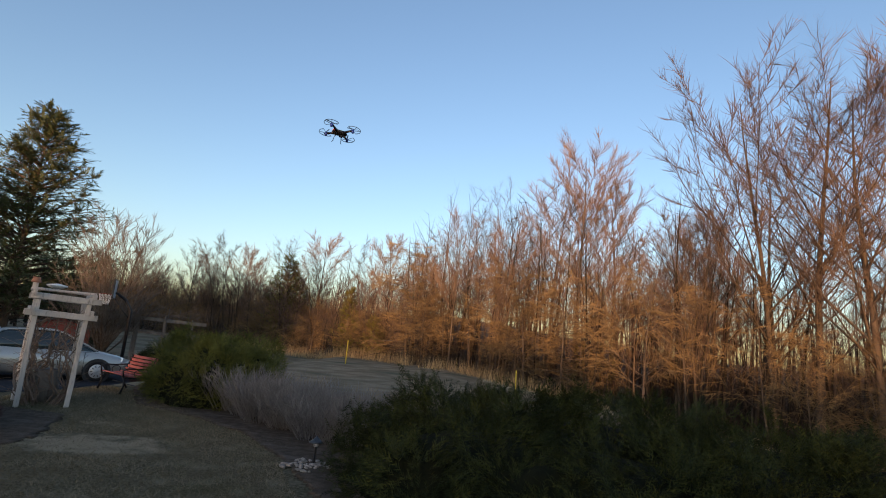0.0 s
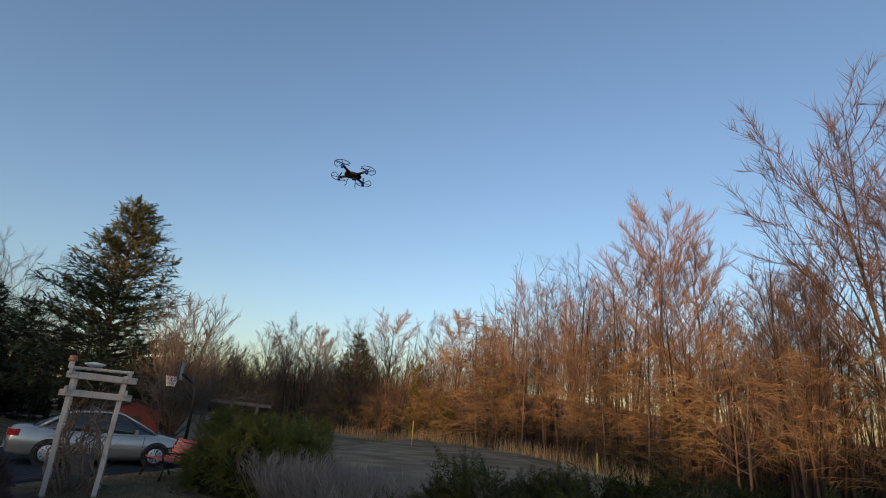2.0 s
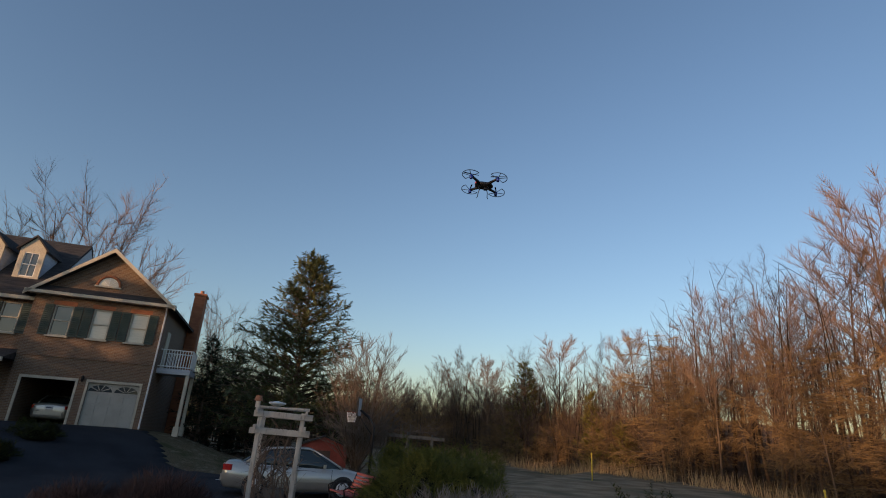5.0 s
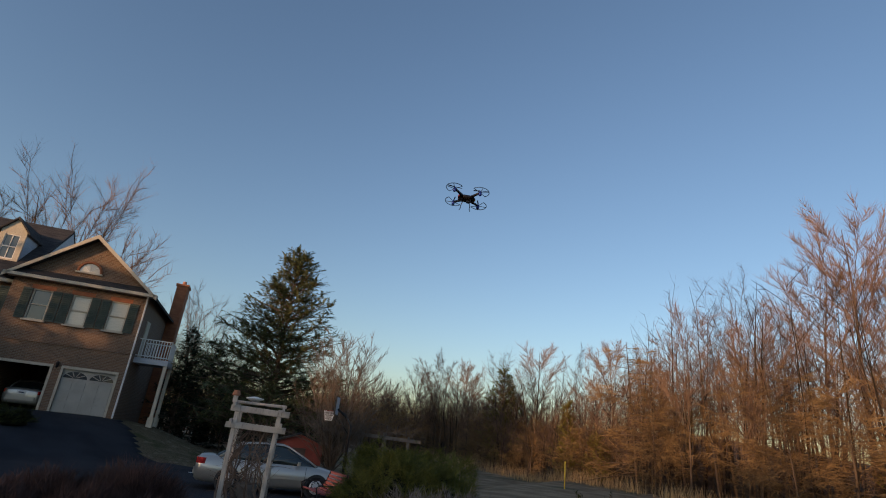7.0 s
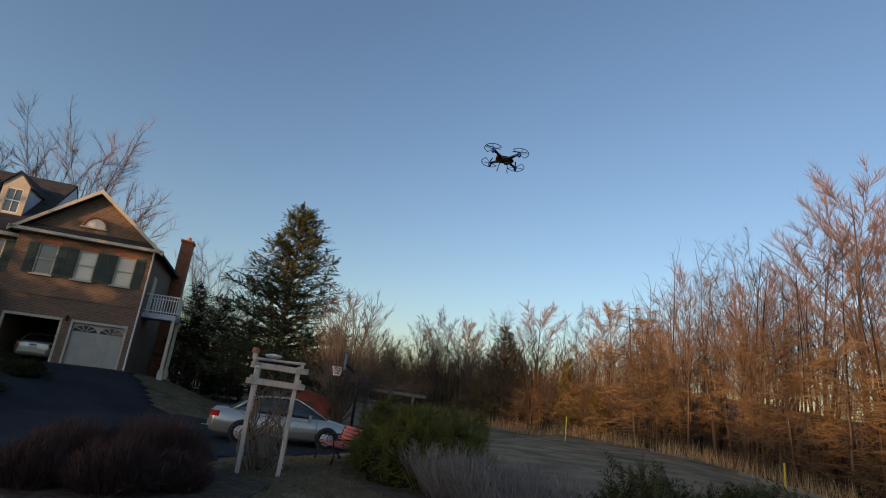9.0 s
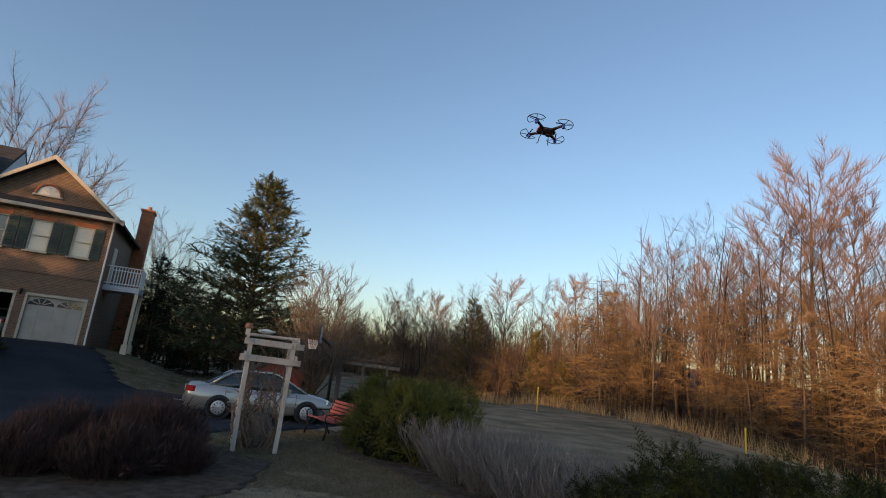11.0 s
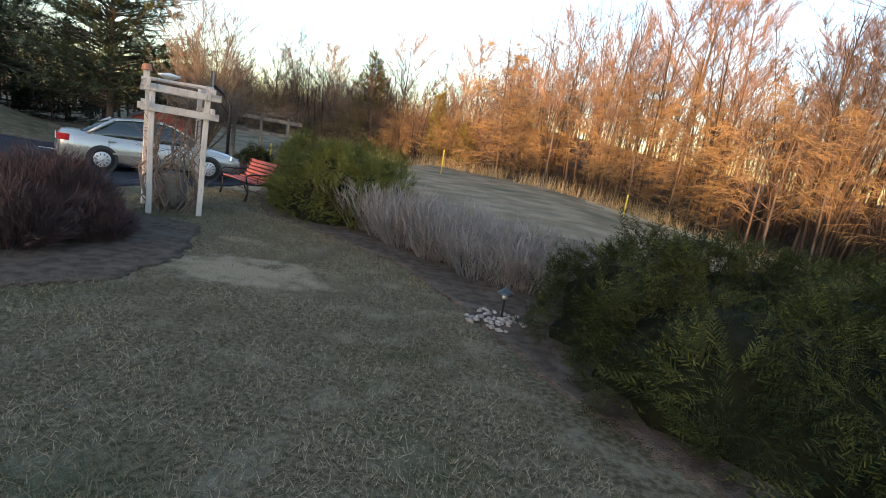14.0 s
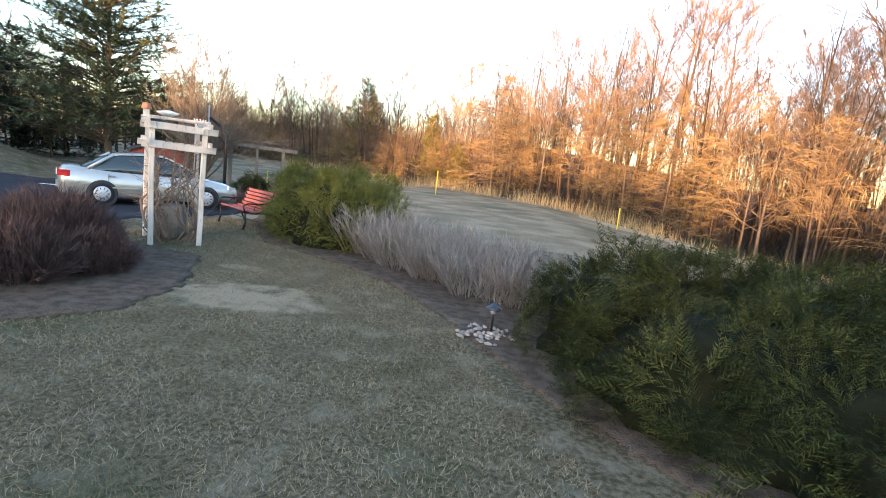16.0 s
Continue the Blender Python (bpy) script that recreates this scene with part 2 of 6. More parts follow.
M = {
    "lawn": lawn_material(),
    "field": surface("mown_field_grass", (0.17, 0.125, 0.075), (0.30, 0.232, 0.150), 0.8, 16.0, 0.95, bump=0.7, world_space=True, dirt=(0.10, 0.095, 0.055)),
    "straw_bank": surface("pale_straw_bank", (0.42, 0.35, 0.23), (0.33, 0.27, 0.17), 0.8, 25.0, 0.95, bump=0.7, world_space=True),
    "litter": surface("fallen_leaf_litter", (0.075, 0.05, 0.032), (0.13, 0.085, 0.052), 0.9, 18.0, 0.95, bump=0.9, world_space=True),
    "mulch": surface("bark_mulch", (0.062, 0.046, 0.034), (0.11, 0.083, 0.062), 9.0, 55.0, 0.95, bump=1.0, world_space=True, dirt=(0.13, 0.105, 0.085)),
    "asphalt": surface("driveway_asphalt", (0.022, 0.025, 0.031), (0.036, 0.039, 0.046), 0.6, 130.0, 0.85, bump=0.4, world_space=True),
    "line": surface("worn_white_line_paint", (0.75, 0.76, 0.78), (0.6, 0.62, 0.65), 6.0, 60.0, 0.7, bump=0.2),
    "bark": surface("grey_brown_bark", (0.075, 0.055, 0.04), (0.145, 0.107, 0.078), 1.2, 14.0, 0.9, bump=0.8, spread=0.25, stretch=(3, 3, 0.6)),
    "twig": surface("reddish_winter_twigs", (0.13, 0.086, 0.063), (0.20, 0.135, 0.097), 0.8, 9.0, 0.85, bump=0.0, spread=0.22),
    "scrub": surface("tawny_bramble_twigs", (0.16, 0.105, 0.05), (0.25, 0.165, 0.08), 0.9, 8.0, 0.9, bump=0.0, spread=0.25),
    # bark made darker: the gloom deep in the wood is put into its colour
    "shaded_bark": surface("shade_darkened_woodland_bark", (0.042, 0.032, 0.025), (0.085, 0.063, 0.047), 0.7, 9.0, 0.95, bump=0.0, island=0.35, world_space=True),
    # twigs greyed to put the vase-shaped tree's shade into their colour
    "shade_grey_twig": surface("shade_greyed_winter_twigs", (0.12, 0.10, 0.085), (0.18, 0.15, 0.125), 0.8, 9.0, 0.85, bump=0.0),
    "dark_bark": surface("dark_conifer_bark", (0.10, 0.075, 0.055), (0.16, 0.12, 0.09), 2.0, 14.0, 0.95, bump=0.7, stretch=(3, 3, 0.6)),
    "needle": blade_material("conifer_needles", (0.06, 0.085, 0.045), (0.14, 0.15, 0.07), (0.10, 0.115, 0.06)),
    "dark_needle": blade_material("dark_spruce_needles", (0.022, 0.036, 0.025), (0.04, 0.055, 0.032), (0.03, 0.045, 0.028)),
    "cedar": blade_material("bronze_cedar_sprays", (0.13, 0.13, 0.035), (0.21, 0.17, 0.05), (0.16, 0.12, 0.05)),
    "juniper": blade_material("juniper_sprays", (0.010, 0.016, 0.006), (0.076, 0.084, 0.023), (0.022, 0.030, 0.010)),
    "juniper_pale": blade_material("yellow_green_juniper_sprays", (0.055, 0.068, 0.018), (0.19, 0.19, 0.045), (0.105, 0.112, 0.028)),
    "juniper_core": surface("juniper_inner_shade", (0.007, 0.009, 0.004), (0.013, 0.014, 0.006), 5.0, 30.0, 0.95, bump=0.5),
    "sage": blade_material("silver_dormant_stems", (0.15, 0.14, 0.132), (0.29, 0.275, 0.262), (0.19, 0.17, 0.153)),
    "barberry": blade_material("red_brown_bare_twigs", (0.055, 0.033, 0.031), (0.135, 0.085, 0.078), (0.08, 0.053, 0.049)),
    "grass": blade_material("dormant_grass_blades", (0.058, 0.058, 0.023), (0.33, 0.268, 0.185), (0.145, 0.122, 0.074)),
    "tall_grass": blade_material("tawny_tall_grass", (0.38, 0.26, 0.13), (0.50, 0.36, 0.19), (0.33, 0.23, 0.12)),
    "old_wood": surface("weathered_whitewashed_wood", (0.50, 0.44, 0.39), (0.62, 0.56, 0.50), 3.0, 35.0, 0.85, bump=0.6, spread=0.08, stretch=(1, 1, 0.25), dirt=(0.33, 0.28, 0.24)),
    "grey_wood": surface("silvered_cedar_wood", (0.13, 0.112, 0.098), (0.20, 0.175, 0.155), 3.0, 30.0, 0.9, bump=0.6, spread=0.1, stretch=(1, 1, 0.25)),
    "vine": surface("dry_vine_stems", (0.15, 0.105, 0.08), (0.23, 0.17, 0.13), 4.0, 30.0, 0.9, bump=0.4),
    "bench_red": surface("faded_red_bench_paint", (0.33, 0.095, 0.085), (0.42, 0.14, 0.12), 5.0, 40.0, 0.8, bump=0.2, spread=0.08),
    "iron": surface("black_cast_iron", (0.02, 0.02, 0.022), (0.035, 0.033, 0.033), 6.0, 50.0, 0.5, metal=0.6, bump=0.2),
    "brick_x": brickwork("house_brick", 0),
    "brick_y": brickwork("house_side_brick", 1),
    "roof": surface("dark_asphalt_shingles", (0.045, 0.043, 0.045), (0.075, 0.07, 0.068), 1.5, 26.0, 0.9, bump=0.8, stretch=(1, 4, 4)),
    "trim": surface("cream_trim_paint", (0.46, 0.41, 0.32), (0.54, 0.49, 0.39), 2.0, 30.0, 0.6, bump=0.1),
    "white_trim": surface("white_trim_paint", (0.72, 0.71, 0.68), (0.80, 0.79, 0.76), 2.0, 30.0, 0.55, bump=0.1),
    "siding": surface("pale_blue_grey_siding", (0.42, 0.45, 0.50), (0.50, 0.53, 0.57), 1.5, 20.0, 0.7, bump=0.3, stretch=(1, 1, 8)),
    "shutter": surface("dark_green_shutter_paint", (0.022, 0.045, 0.04), (0.035, 0.06, 0.052), 3.0, 30.0, 0.5, bump=0.2),
    "garage_door": surface("putty_garage_door_paint", (0.36, 0.35, 0.31), (0.42, 0.41, 0.37), 1.5, 30.0, 0.6, bump=0.1),
    "pane": glass_of("window_glass", (0.06, 0.07, 0.075), 0.06),
    "blind": surface("drawn_cream_blind", (0.60, 0.57, 0.47), (0.68, 0.64, 0.54), 3.0, 20.0, 0.4, bump=0.1, stretch=(1, 1, 12), coat=1.0),
    # garage and porch-floor grey, darkened so the colour itself holds their shade
    "dark": surface("shade_darkened_plaster", (0.12, 0.115, 0.11), (0.18, 0.17, 0.16), 1.0, 15.0, 0.9, bump=0.1),
    "door_dark": surface("dark_front_door_paint", (0.05, 0.03, 0.025), (0.07, 0.045, 0.035), 2.0, 20.0, 0.5, bump=0.1),
    "chimney": surface("orange_chimney_brick", (0.38, 0.16, 0.085), (0.30, 0.12, 0.07), 3.0, 18.0, 0.85, bump=0.6, stretch=(1, 1, 3)),
    "car_paint": surface("silver_champagne_car_paint", (0.47, 0.45, 0.41), (0.50, 0.48, 0.44), 0.5, 300.0, 0.32, metal=0.6, bump=0.0, coat=1.0),
    "car_glass": glass_of("tinted_car_glass", (0.025, 0.035, 0.035), 0.03),
    "tyre": surface("tyre_rubber", (0.02, 0.02, 0.021), (0.03, 0.03, 0.03), 10.0, 60.0, 0.85, bump=0.3),
    "hubcap": surface("silver_hubcap_plastic", (0.55, 0.55, 0.56), (0.62, 0.62, 0.63), 4.0, 40.0, 0.35, metal=0.5, bump=0.05),
    "tail_red": surface("red_tail_lamp_plastic", (0.45, 0.02, 0.02), (0.55, 0.04, 0.03), 6.0, 40.0, 0.12, bump=0.0, coat=1.0),
    "lamp_clear": surface("clear_headlamp_plastic", (0.62, 0.64, 0.66), (0.72, 0.74, 0.76), 8.0, 40.0, 0.12, metal=0.4, bump=0.0, coat=1.0),
    "plate": surface("white_plate_enamel", (0.72, 0.72, 0.72), (0.8, 0.8, 0.8), 8.0, 40.0, 0.4, bump=0.0),
    "plate_ink": surface("dark_blue_plate_ink", (0.04, 0.05, 0.12), (0.06, 0.07, 0.15), 8.0, 40.0, 0.5, bump=0.0),
    "black_trim": surface("black_trim_plastic", (0.018, 0.018, 0.02), (0.03, 0.03, 0.032), 8.0, 60.0, 0.45, bump=0.1),
    "stone": surface("river_stone", (0.22, 0.195, 0.17), (0.40, 0.36, 0.32), 4.0, 40.0, 0.8, bump=0.3, spread=0.3),
    "lamp_metal": surface("weathered_bronze_lamp_metal", (0.05, 0.058, 0.066), (0.09, 0.10, 0.11), 6.0, 50.0, 0.4, metal=0.7, bump=0.1),
    "hoop_board": surface("pale_backboard_acrylic", (0.50, 0.56, 0.62), (0.58, 0.63, 0.68), 4.0, 30.0, 0.3, bump=0.0),
    "net": surface("white_cord", (0.7, 0.7, 0.7), (0.8, 0.8, 0.8), 8.0, 60.0, 0.9, bump=0.2),
    "yellow": surface("yellow_marker_plastic", (0.72, 0.55, 0.04), (0.80, 0.62, 0.07), 4.0, 40.0, 0.5, bump=0.1),
    "terracotta": surface("terracotta_clay", (0.42, 0.20, 0.13), (0.50, 0.26, 0.18), 6.0, 40.0, 0.85, bump=0.3),
    "barn_red": surface("dark_red_shed_paint", (0.20, 0.04, 0.03), (0.27, 0.06, 0.045), 2.0, 25.0, 0.75, bump=0.3),
    "drone_black": surface("glossy_black_drone_shell", (0.014, 0.014, 0.017), (0.022, 0.022, 0.026), 12.0, 80.0, 0.3, bump=0.0),
    "drone_blue": surface("blue_motor_housing", (0.02, 0.06, 0.38), (0.03, 0.08, 0.46), 12.0, 80.0, 0.35, bump=0.0),
    "drone_red": surface("red_stripe_shell", (0.50, 0.04, 0.03), (0.58, 0.06, 0.04), 12.0, 80.0, 0.35, bump=0.0),
    "drone_green": surface("lime_shell_patch", (0.45, 0.60, 0.06), (0.52, 0.66, 0.09), 12.0, 80.0, 0.35, bump=0.0),
    "drone_white": surface("white_shell_dots", (0.75, 0.75, 0.75), (0.82, 0.82, 0.82), 12.0, 80.0, 0.4, bump=0.0),
}

# ---- geometry helpers ----


class Geo:
    """Collects vertices and faces of one mesh."""

    def __init__(self):
        self.v, self.f = [], []

    def box(self, c, s, m=None, taper=1.0, bevel=0.0):
        """A box with chamfered upright edges; c its centre, s its size."""
        hx, hy, hz = s[0] / 2, s[1] / 2, s[2] / 2
        b = bevel if bevel else min(hx, hy, hz) * 0.12
        ring = [(-hx + b, -hy), (hx - b, -hy), (hx, -hy + b), (hx, hy - b), (hx - b, hy), (-hx + b, hy), (-hx, hy - b), (-hx, -hy + b)]
        n0 = len(self.v)
        for z, k in ((-hz, 1.0), (hz, taper)):
            for x, y in ring:
                p = Vector((x * k, y * k, z))
                p = (m @ p) if m else p
                self.v.append((p.x + c[0], p.y + c[1], p.z + c[2]))
        for i in range(8):
            j = (i + 1) % 8
            self.f.append((n0 + i, n0 + j, n0 + 8 + j, n0 + 8 + i))
        self.f.append(tuple(n0 + i for i in range(7, -1, -1)))
        self.f.append(tuple(n0 + 8 + i for i in range(8)))
        return self

    def tube(self, pts, radii, sides=6, cap=True):
        """A tapered tube along a line of points."""
        n0 = len(self.v)
        prev = None
        count = len(pts)
        for i in range(count):
            p = pts[i]
            d = (pts[min(i + 1, count - 1)] - pts[max(i - 1, 0)])
            d = d.normalized() if d.length > 1e-9 else Vector((0, 0, 1))
            if prev is None:
                a = d.orthogonal().normalized()
            else:
                a = prev - d * prev.dot(d)
                a = a.normalized() if a.length > 1e-6 else d.orthogonal().normalized()
            prev = a
            b = d.cross(a)
            r = radii[i]
            for k in range(sides):
                w = 2 * math.pi * k / sides
                q = p + a * (r * math.cos(w)) + b * (r * math.sin(w))
                self.v.append((q.x, q.y, q.z))
        for i in range(count - 1):
            for k in range(sides):
                j = (k + 1) % sides
                self.f.append((n0 + i * sides + k, n0 + i * sides + j, n0 + (i + 1) * sides + j, n0 + (i + 1) * sides + k))
        if cap:
            self.f.append(tuple(n0 + k for k in range(sides - 1, -1, -1)))
            self.f.append(tuple(n0 + (count - 1) * sides + k for k in range(sides)))
        return self

    def blade(self, a, b, c, r):
        """A thin bent twig from a over b to c."""
        s = (c - a).cross(Vector((b.y - c.x + 0.3, a.z - b.x, 0.7 - b.z % 1))).normalized() * r
        n = len(self.v)
        for p in (a - s, a + s, b + s * 0.8, b - s * 0.8, c):
            self.v.append((p.x, p.y, p.z))
        self.f.append((n, n + 1, n + 2, n + 3))
        self.f.append((n + 3, n + 2, n + 4))
        return self

    def lathe(self, c, rings, sides=16):
        """A turned form: rings of (radius, height) about the upright axis at c."""
        n0 = len(self.v)
        for r, z in rings:
            for k in range(sides):
                w = 2 * math.pi * k / sides
                self.v.append((c[0] + r * math.cos(w), c[1] + r * math.sin(w), c[2] + z))
        for i in range(len(rings) - 1):
            for k in range(sides):
                j = (k + 1) % sides
                self.f.append((n0 + i * sides + k, n0 + i * sides + j, n0 + (i + 1) * sides + j, n0 + (i + 1) * sides + k))
        self.f.append(tuple(n0 + k for k in range(sides - 1, -1, -1)))
        top = n0 + (len(rings) - 1) * sides
        self.f.append(tuple(top + k for k in range(sides)))
        return self

    def slab(self, outline, lo, hi, plane="xz"):
        """An outline pulled out between lo and hi along the axis that the plane leaves over."""
        n0, n = len(self.v), len(outline)
        for w in (lo, hi):
            for a, b in outline:
                self.v.append({"xz": (a, w, b), "xy": (a, b, w), "yz": (w, a, b)}[plane])
        for i in range(n):
            j = (i + 1) % n
            self.f.append((n0 + i, n0 + j, n0 + n + j, n0 + n + i))
        self.f.append(tuple(n0 + i for i in range(n - 1, -1, -1)))
        self.f.append(tuple(n0 + n + i for i in range(n)))
        return self

    def moved(self, m):
        self.v = [tuple(m @ Vector(p)) for p in self.v]
        return self


def part(name, geo, material, parent=None, label="", smooth=False):
    """Links a Geo as one mesh object, under a thing or a part."""
    me = bpy.data.meshes.new(name)
    me.from_pydata(geo.v, [], geo.f)
    me.update()
    bm = bmesh.new()
    bm.from_mesh(me)
    bmesh.ops.recalc_face_normals(bm, faces=bm.faces)
    bm.to_mesh(me)
    bm.free()
    return linked(name, me, material, parent, label, smooth)


def linked(name, me, material, parent=None, label="", smooth=False):
    if not me.materials:
        me.materials.append(M[material])
    if smooth:
        me.polygons.foreach_set("use_smooth", [True] * len(me.polygons))
    ob = new(name, me)
    if parent:
        ob.parent = parent
    if label:
        tagged(ob, label)
    return ob


def raw(name, v, f, material, parent=None, label="", smooth=False):
    """Links plain arrays as one mesh object, without a normals pass."""
    me = bpy.data.meshes.new(name)
    v, f = np.asarray(v, dtype=np.float32), np.asarray(f, dtype=np.int32)
    n = f.shape[1]
    me.vertices.add(len(v))
    me.vertices.foreach_set("co", v.ravel())
    me.loops.add(f.size)
    me.loops.foreach_set("vertex_index", f.ravel())
    me.polygons.add(len(f))
    me.polygons.foreach_set("loop_start", np.arange(0, f.size, n, dtype=np.int32))
    me.update(calc_edges=True)
    return linked(name, me, material, parent, label, smooth)


def thing(name, label, category, m=None, group=""):
    ob = new(name)
    ob.empty_display_size = 0.2
    if m is not None:
        ob.matrix_world = m
    return tagged(ob, label, category, group)


def placed(m, s=1.0, sz=None):
    return m @ Matrix.Diagonal((s, s, sz or s, 1))


def step(a, b, x):
    k = min(1.0, max(0.0, (x - a) / (b - a)))
    return k * k * (3 - 2 * k)


# the edge of the woods, from the far meadow round to the right
EDGE = [(-75, 72), (-45, 62), (-26, 54), (-17, 48), (-9, 41), (-4, 36.5), (1, 31.5), (5.5, 27.5), (10.5, 24.5), (16, 22), (24, 19), (34, 15.5), (50, 8), (70, -6)]


def edge_y(x):
    for (x0, y0), (x1, y1) in zip(EDGE, EDGE[1:]):
        if x0 <= x <= x1:
            return y0 + (y1 - y0) * (x - x0) / (x1 - x0)
    return 90.0 if x < EDGE[0][0] else -30.0


def ground_z(x, y):
    """The lie of the land: a level lawn, a bank falling to the right, a rise to the house."""
    fall = -0.115 * max(0.0, x - 1.0 - max(0.0, 9.0 - y) * 0.6) * step(5.5, 12, math.hypot(x, y))
    fall = max(fall, -4.5)
    dip = -0.62 * step(-6.5, -10.0, x) * step(3.5, 8.5, y) * step(60, 35, y)
    rise = 1.5 * step(-20.0, -27.0, x) if x < -20.0 else 0.0
    rise *= step(26, 20.5, y)
    lump = 0.02 * noise.noise(Vector((x * 0.5, y * 0.5, 0))) + 0.12 * noise.noise(Vector((x * 0.06, y * 0.06, 3))) * step(8, 25, math.hypot(x, y))
    deep = y - edge_y(x) - 16.0
    ridge = min(7.0, 0.13 * deep) if deep > 0 and x > -80 else 0.0
    return fall + rise + dip + ridge + lump * (1 - step(-9, -11, x) * step(40, 30, y))


def zone(x, y):
    """0 lawn, 1 mown field, 2 leaf litter, 3 pale bank."""
    wob = 0.9 * noise.noise(Vector((x * 0.3, y * 0.3, 7)))
    if y > edge_y(x) + wob + 0.8 and x > -60:
        return 2
    bank = edge_y(x) - y
    if x > 3.0 and 0.2 < bank + wob < 3.6:
        return 3
    if y > 11.5 + wob and x > -8.5 and x * 0.6 + y > 7:
        return 1
    if x > 3.2 + wob * 0.4 and y > 6.0 - 0.2 * x:
        return 1
    if (x < -16 and y > 23) or y > 30:
        return 1
    return 0


def build_ground():
    radii = [0.0]
    r, grow_by = 0.5, 0.34
    while r < 900:
        radii.append(r)
        r += grow_by
        grow_by *= 1.045
    turns = 200
    verts, faces, zones = [], [], []
    for ri in radii[1:]:
        for k in range(turns):
            a = 2 * math.pi * k / turns
            x, y = ri * math.sin(a), ri * math.cos(a)
            verts.append((x, y, ground_z(x, y)))
    for i in range(len(radii) - 2):
        for k in range(turns):
            j = (k + 1) % turns
            q = (i * turns + k, i * turns + j, (i + 1) * turns + j, (i + 1) * turns + k)
            faces.append(q)
            cx, cy = sum(verts[n][0] for n in q) / 4, sum(verts[n][1] for n in q) / 4
            zones.append(zone(cx, cy))
    verts.append((0, 0, ground_z(0, 0)))
    for k in range(turns):
        faces.append((len(verts) - 1, (k + 1) % turns, k))
        zones.append(0)
    me = bpy.data.meshes.new("ground")
    me.from_pydata(verts, [], faces)
    for key in ("lawn", "field", "litter", "straw_bank"):
        me.materials.append(M[key])
    me.polygons.foreach_set("material_index", zones)
    me.polygons.foreach_set("use_smooth", [True] * len(faces))
    me.update()
    ob = new("ground", me)
    tagged(ob, "dormant lawn running into a mown field and woodland floor", "ground", kind="structure")


def sheet(name, outline, lift, material, label, category, kind="structure", cell=0.35, ragged=0.0):
    """A thin raised sheet that follows the land, inside an outline, with a rim down into the ground."""
    xs, ys = [p[0] for p in outline], [p[1] for p in outline]

    def inside(x, y):
        hit = False
        n = len(outline)
        for i in range(n):
            (x0, y0), (x1, y1) = outline[i], outline[(i + 1) % n]
            if (y0 > y) != (y1 > y) and x < (x1 - x0) * (y - y0) / (y1 - y0) + x0:
                hit = not hit
        return hit

    bm = bmesh.new()
    nx, ny = int((max(xs) - min(xs)) / cell) + 1, int((max(ys) - min(ys)) / cell) + 1
    grid = {}
    for i in range(nx + 1):
        for j in range(ny + 1):
            x, y = min(xs) + i * cell, min(ys) + j * cell
            if ragged:
                x += ragged * noise.noise(Vector((x * 2.1, y * 2.1, 5)))
                y += ragged * noise.noise(Vector((x * 2.1, y * 2.1, 9)))
            grid[i, j] = (x, y)
    made = {}

    def vert(i, j):
        if (i, j) not in made:
            x, y = grid[i, j]
            made[i, j] = bm.verts.new((x, y, ground_z(x, y) + lift))
        return made[i, j]

    for i in range(nx):
        for j in range(ny):
            cx = sum(grid[i + a, j + b][0] for a in (0, 1) for b in (0, 1)) / 4
            cy = sum(grid[i + a, j + b][1] for a in (0, 1) for b in (0, 1)) / 4
            if inside(cx, cy):
                bm.faces.new((vert(i, j), vert(i + 1, j), vert(i + 1, j + 1), vert(i, j + 1)))
    rim = [e for e in bm.edges if len(e.link_faces) == 1]
    low = bmesh.ops.extrude_edge_only(bm, edges=rim)
    for v in low["geom"]:
        if isinstance(v, bmesh.types.BMVert):
            v.co.z -= lift + 0.06
    bmesh.ops.recalc_face_normals(bm, faces=bm.faces)
    me = bpy.data.meshes.new(name)
    bm.to_mesh(me)
    bm.free()
    me.materials.append(M[material])
    me.polygons.foreach_set("use_smooth", [True] * len(me.polygons))
    ob = new(name, me)
    return tagged(ob, label, category, kind=kind)


# ---- ground, driveway, beds ----
build_ground()
DRIVE = [(-5.2, -6.0), (-5.6, 1.0), (-6.6, 3.2), (-8.3, 5.6), (-9.6, 8.6), (-10.6, 11.4), (-10.2, 13.2), (-9.3, 15.5), (-8.8, 18.5), (-10.0, 21.8), (-14.5, 21.0), (-18.0, 18.2), (-21.5, 17.6), (-24.3, 19.0), (-26.0, 19.4), (-32.2, 13.2), (-36.0, 8.0), (-24.0, -6.0)]
sheet("driveway", DRIVE, 0.035, "asphalt", "dark asphalt driveway beside the lawn", "driveway", cell=0.3)
sheet("mulch_bed", [(-4.45, 4.3), (-4.5, 5.4), (-5.2, 6.9), (-6.3, 7.0), (-7.6, 6.4), (-8.0, 5.4), (-6.6, 3.9), (-5.3, 3.3)], 0.02, "mulch", "bark mulch bed under the red-brown shrubs", "mulch bed", cell=0.07, ragged=0.16)
sheet("mulch_bed", [(-6.3, 10.6), (-5.0, 8.5), (-3.6, 7.75), (-2.4, 6.75), (-1.5, 5.6), (-1.0, 4.7), (-0.55, 3.9), (0.3, 2.9), (2.2, 2.3), (7.0, 2.6), (7.0, 7.2), (1.0, 8.4), (-1.5, 10.5), (-4.0, 12.2), (-7.0, 12.6)], 0.02, "mulch", "long bark mulch bed under junipers and sage", "mulch bed", cell=0.07, ragged=0.16)


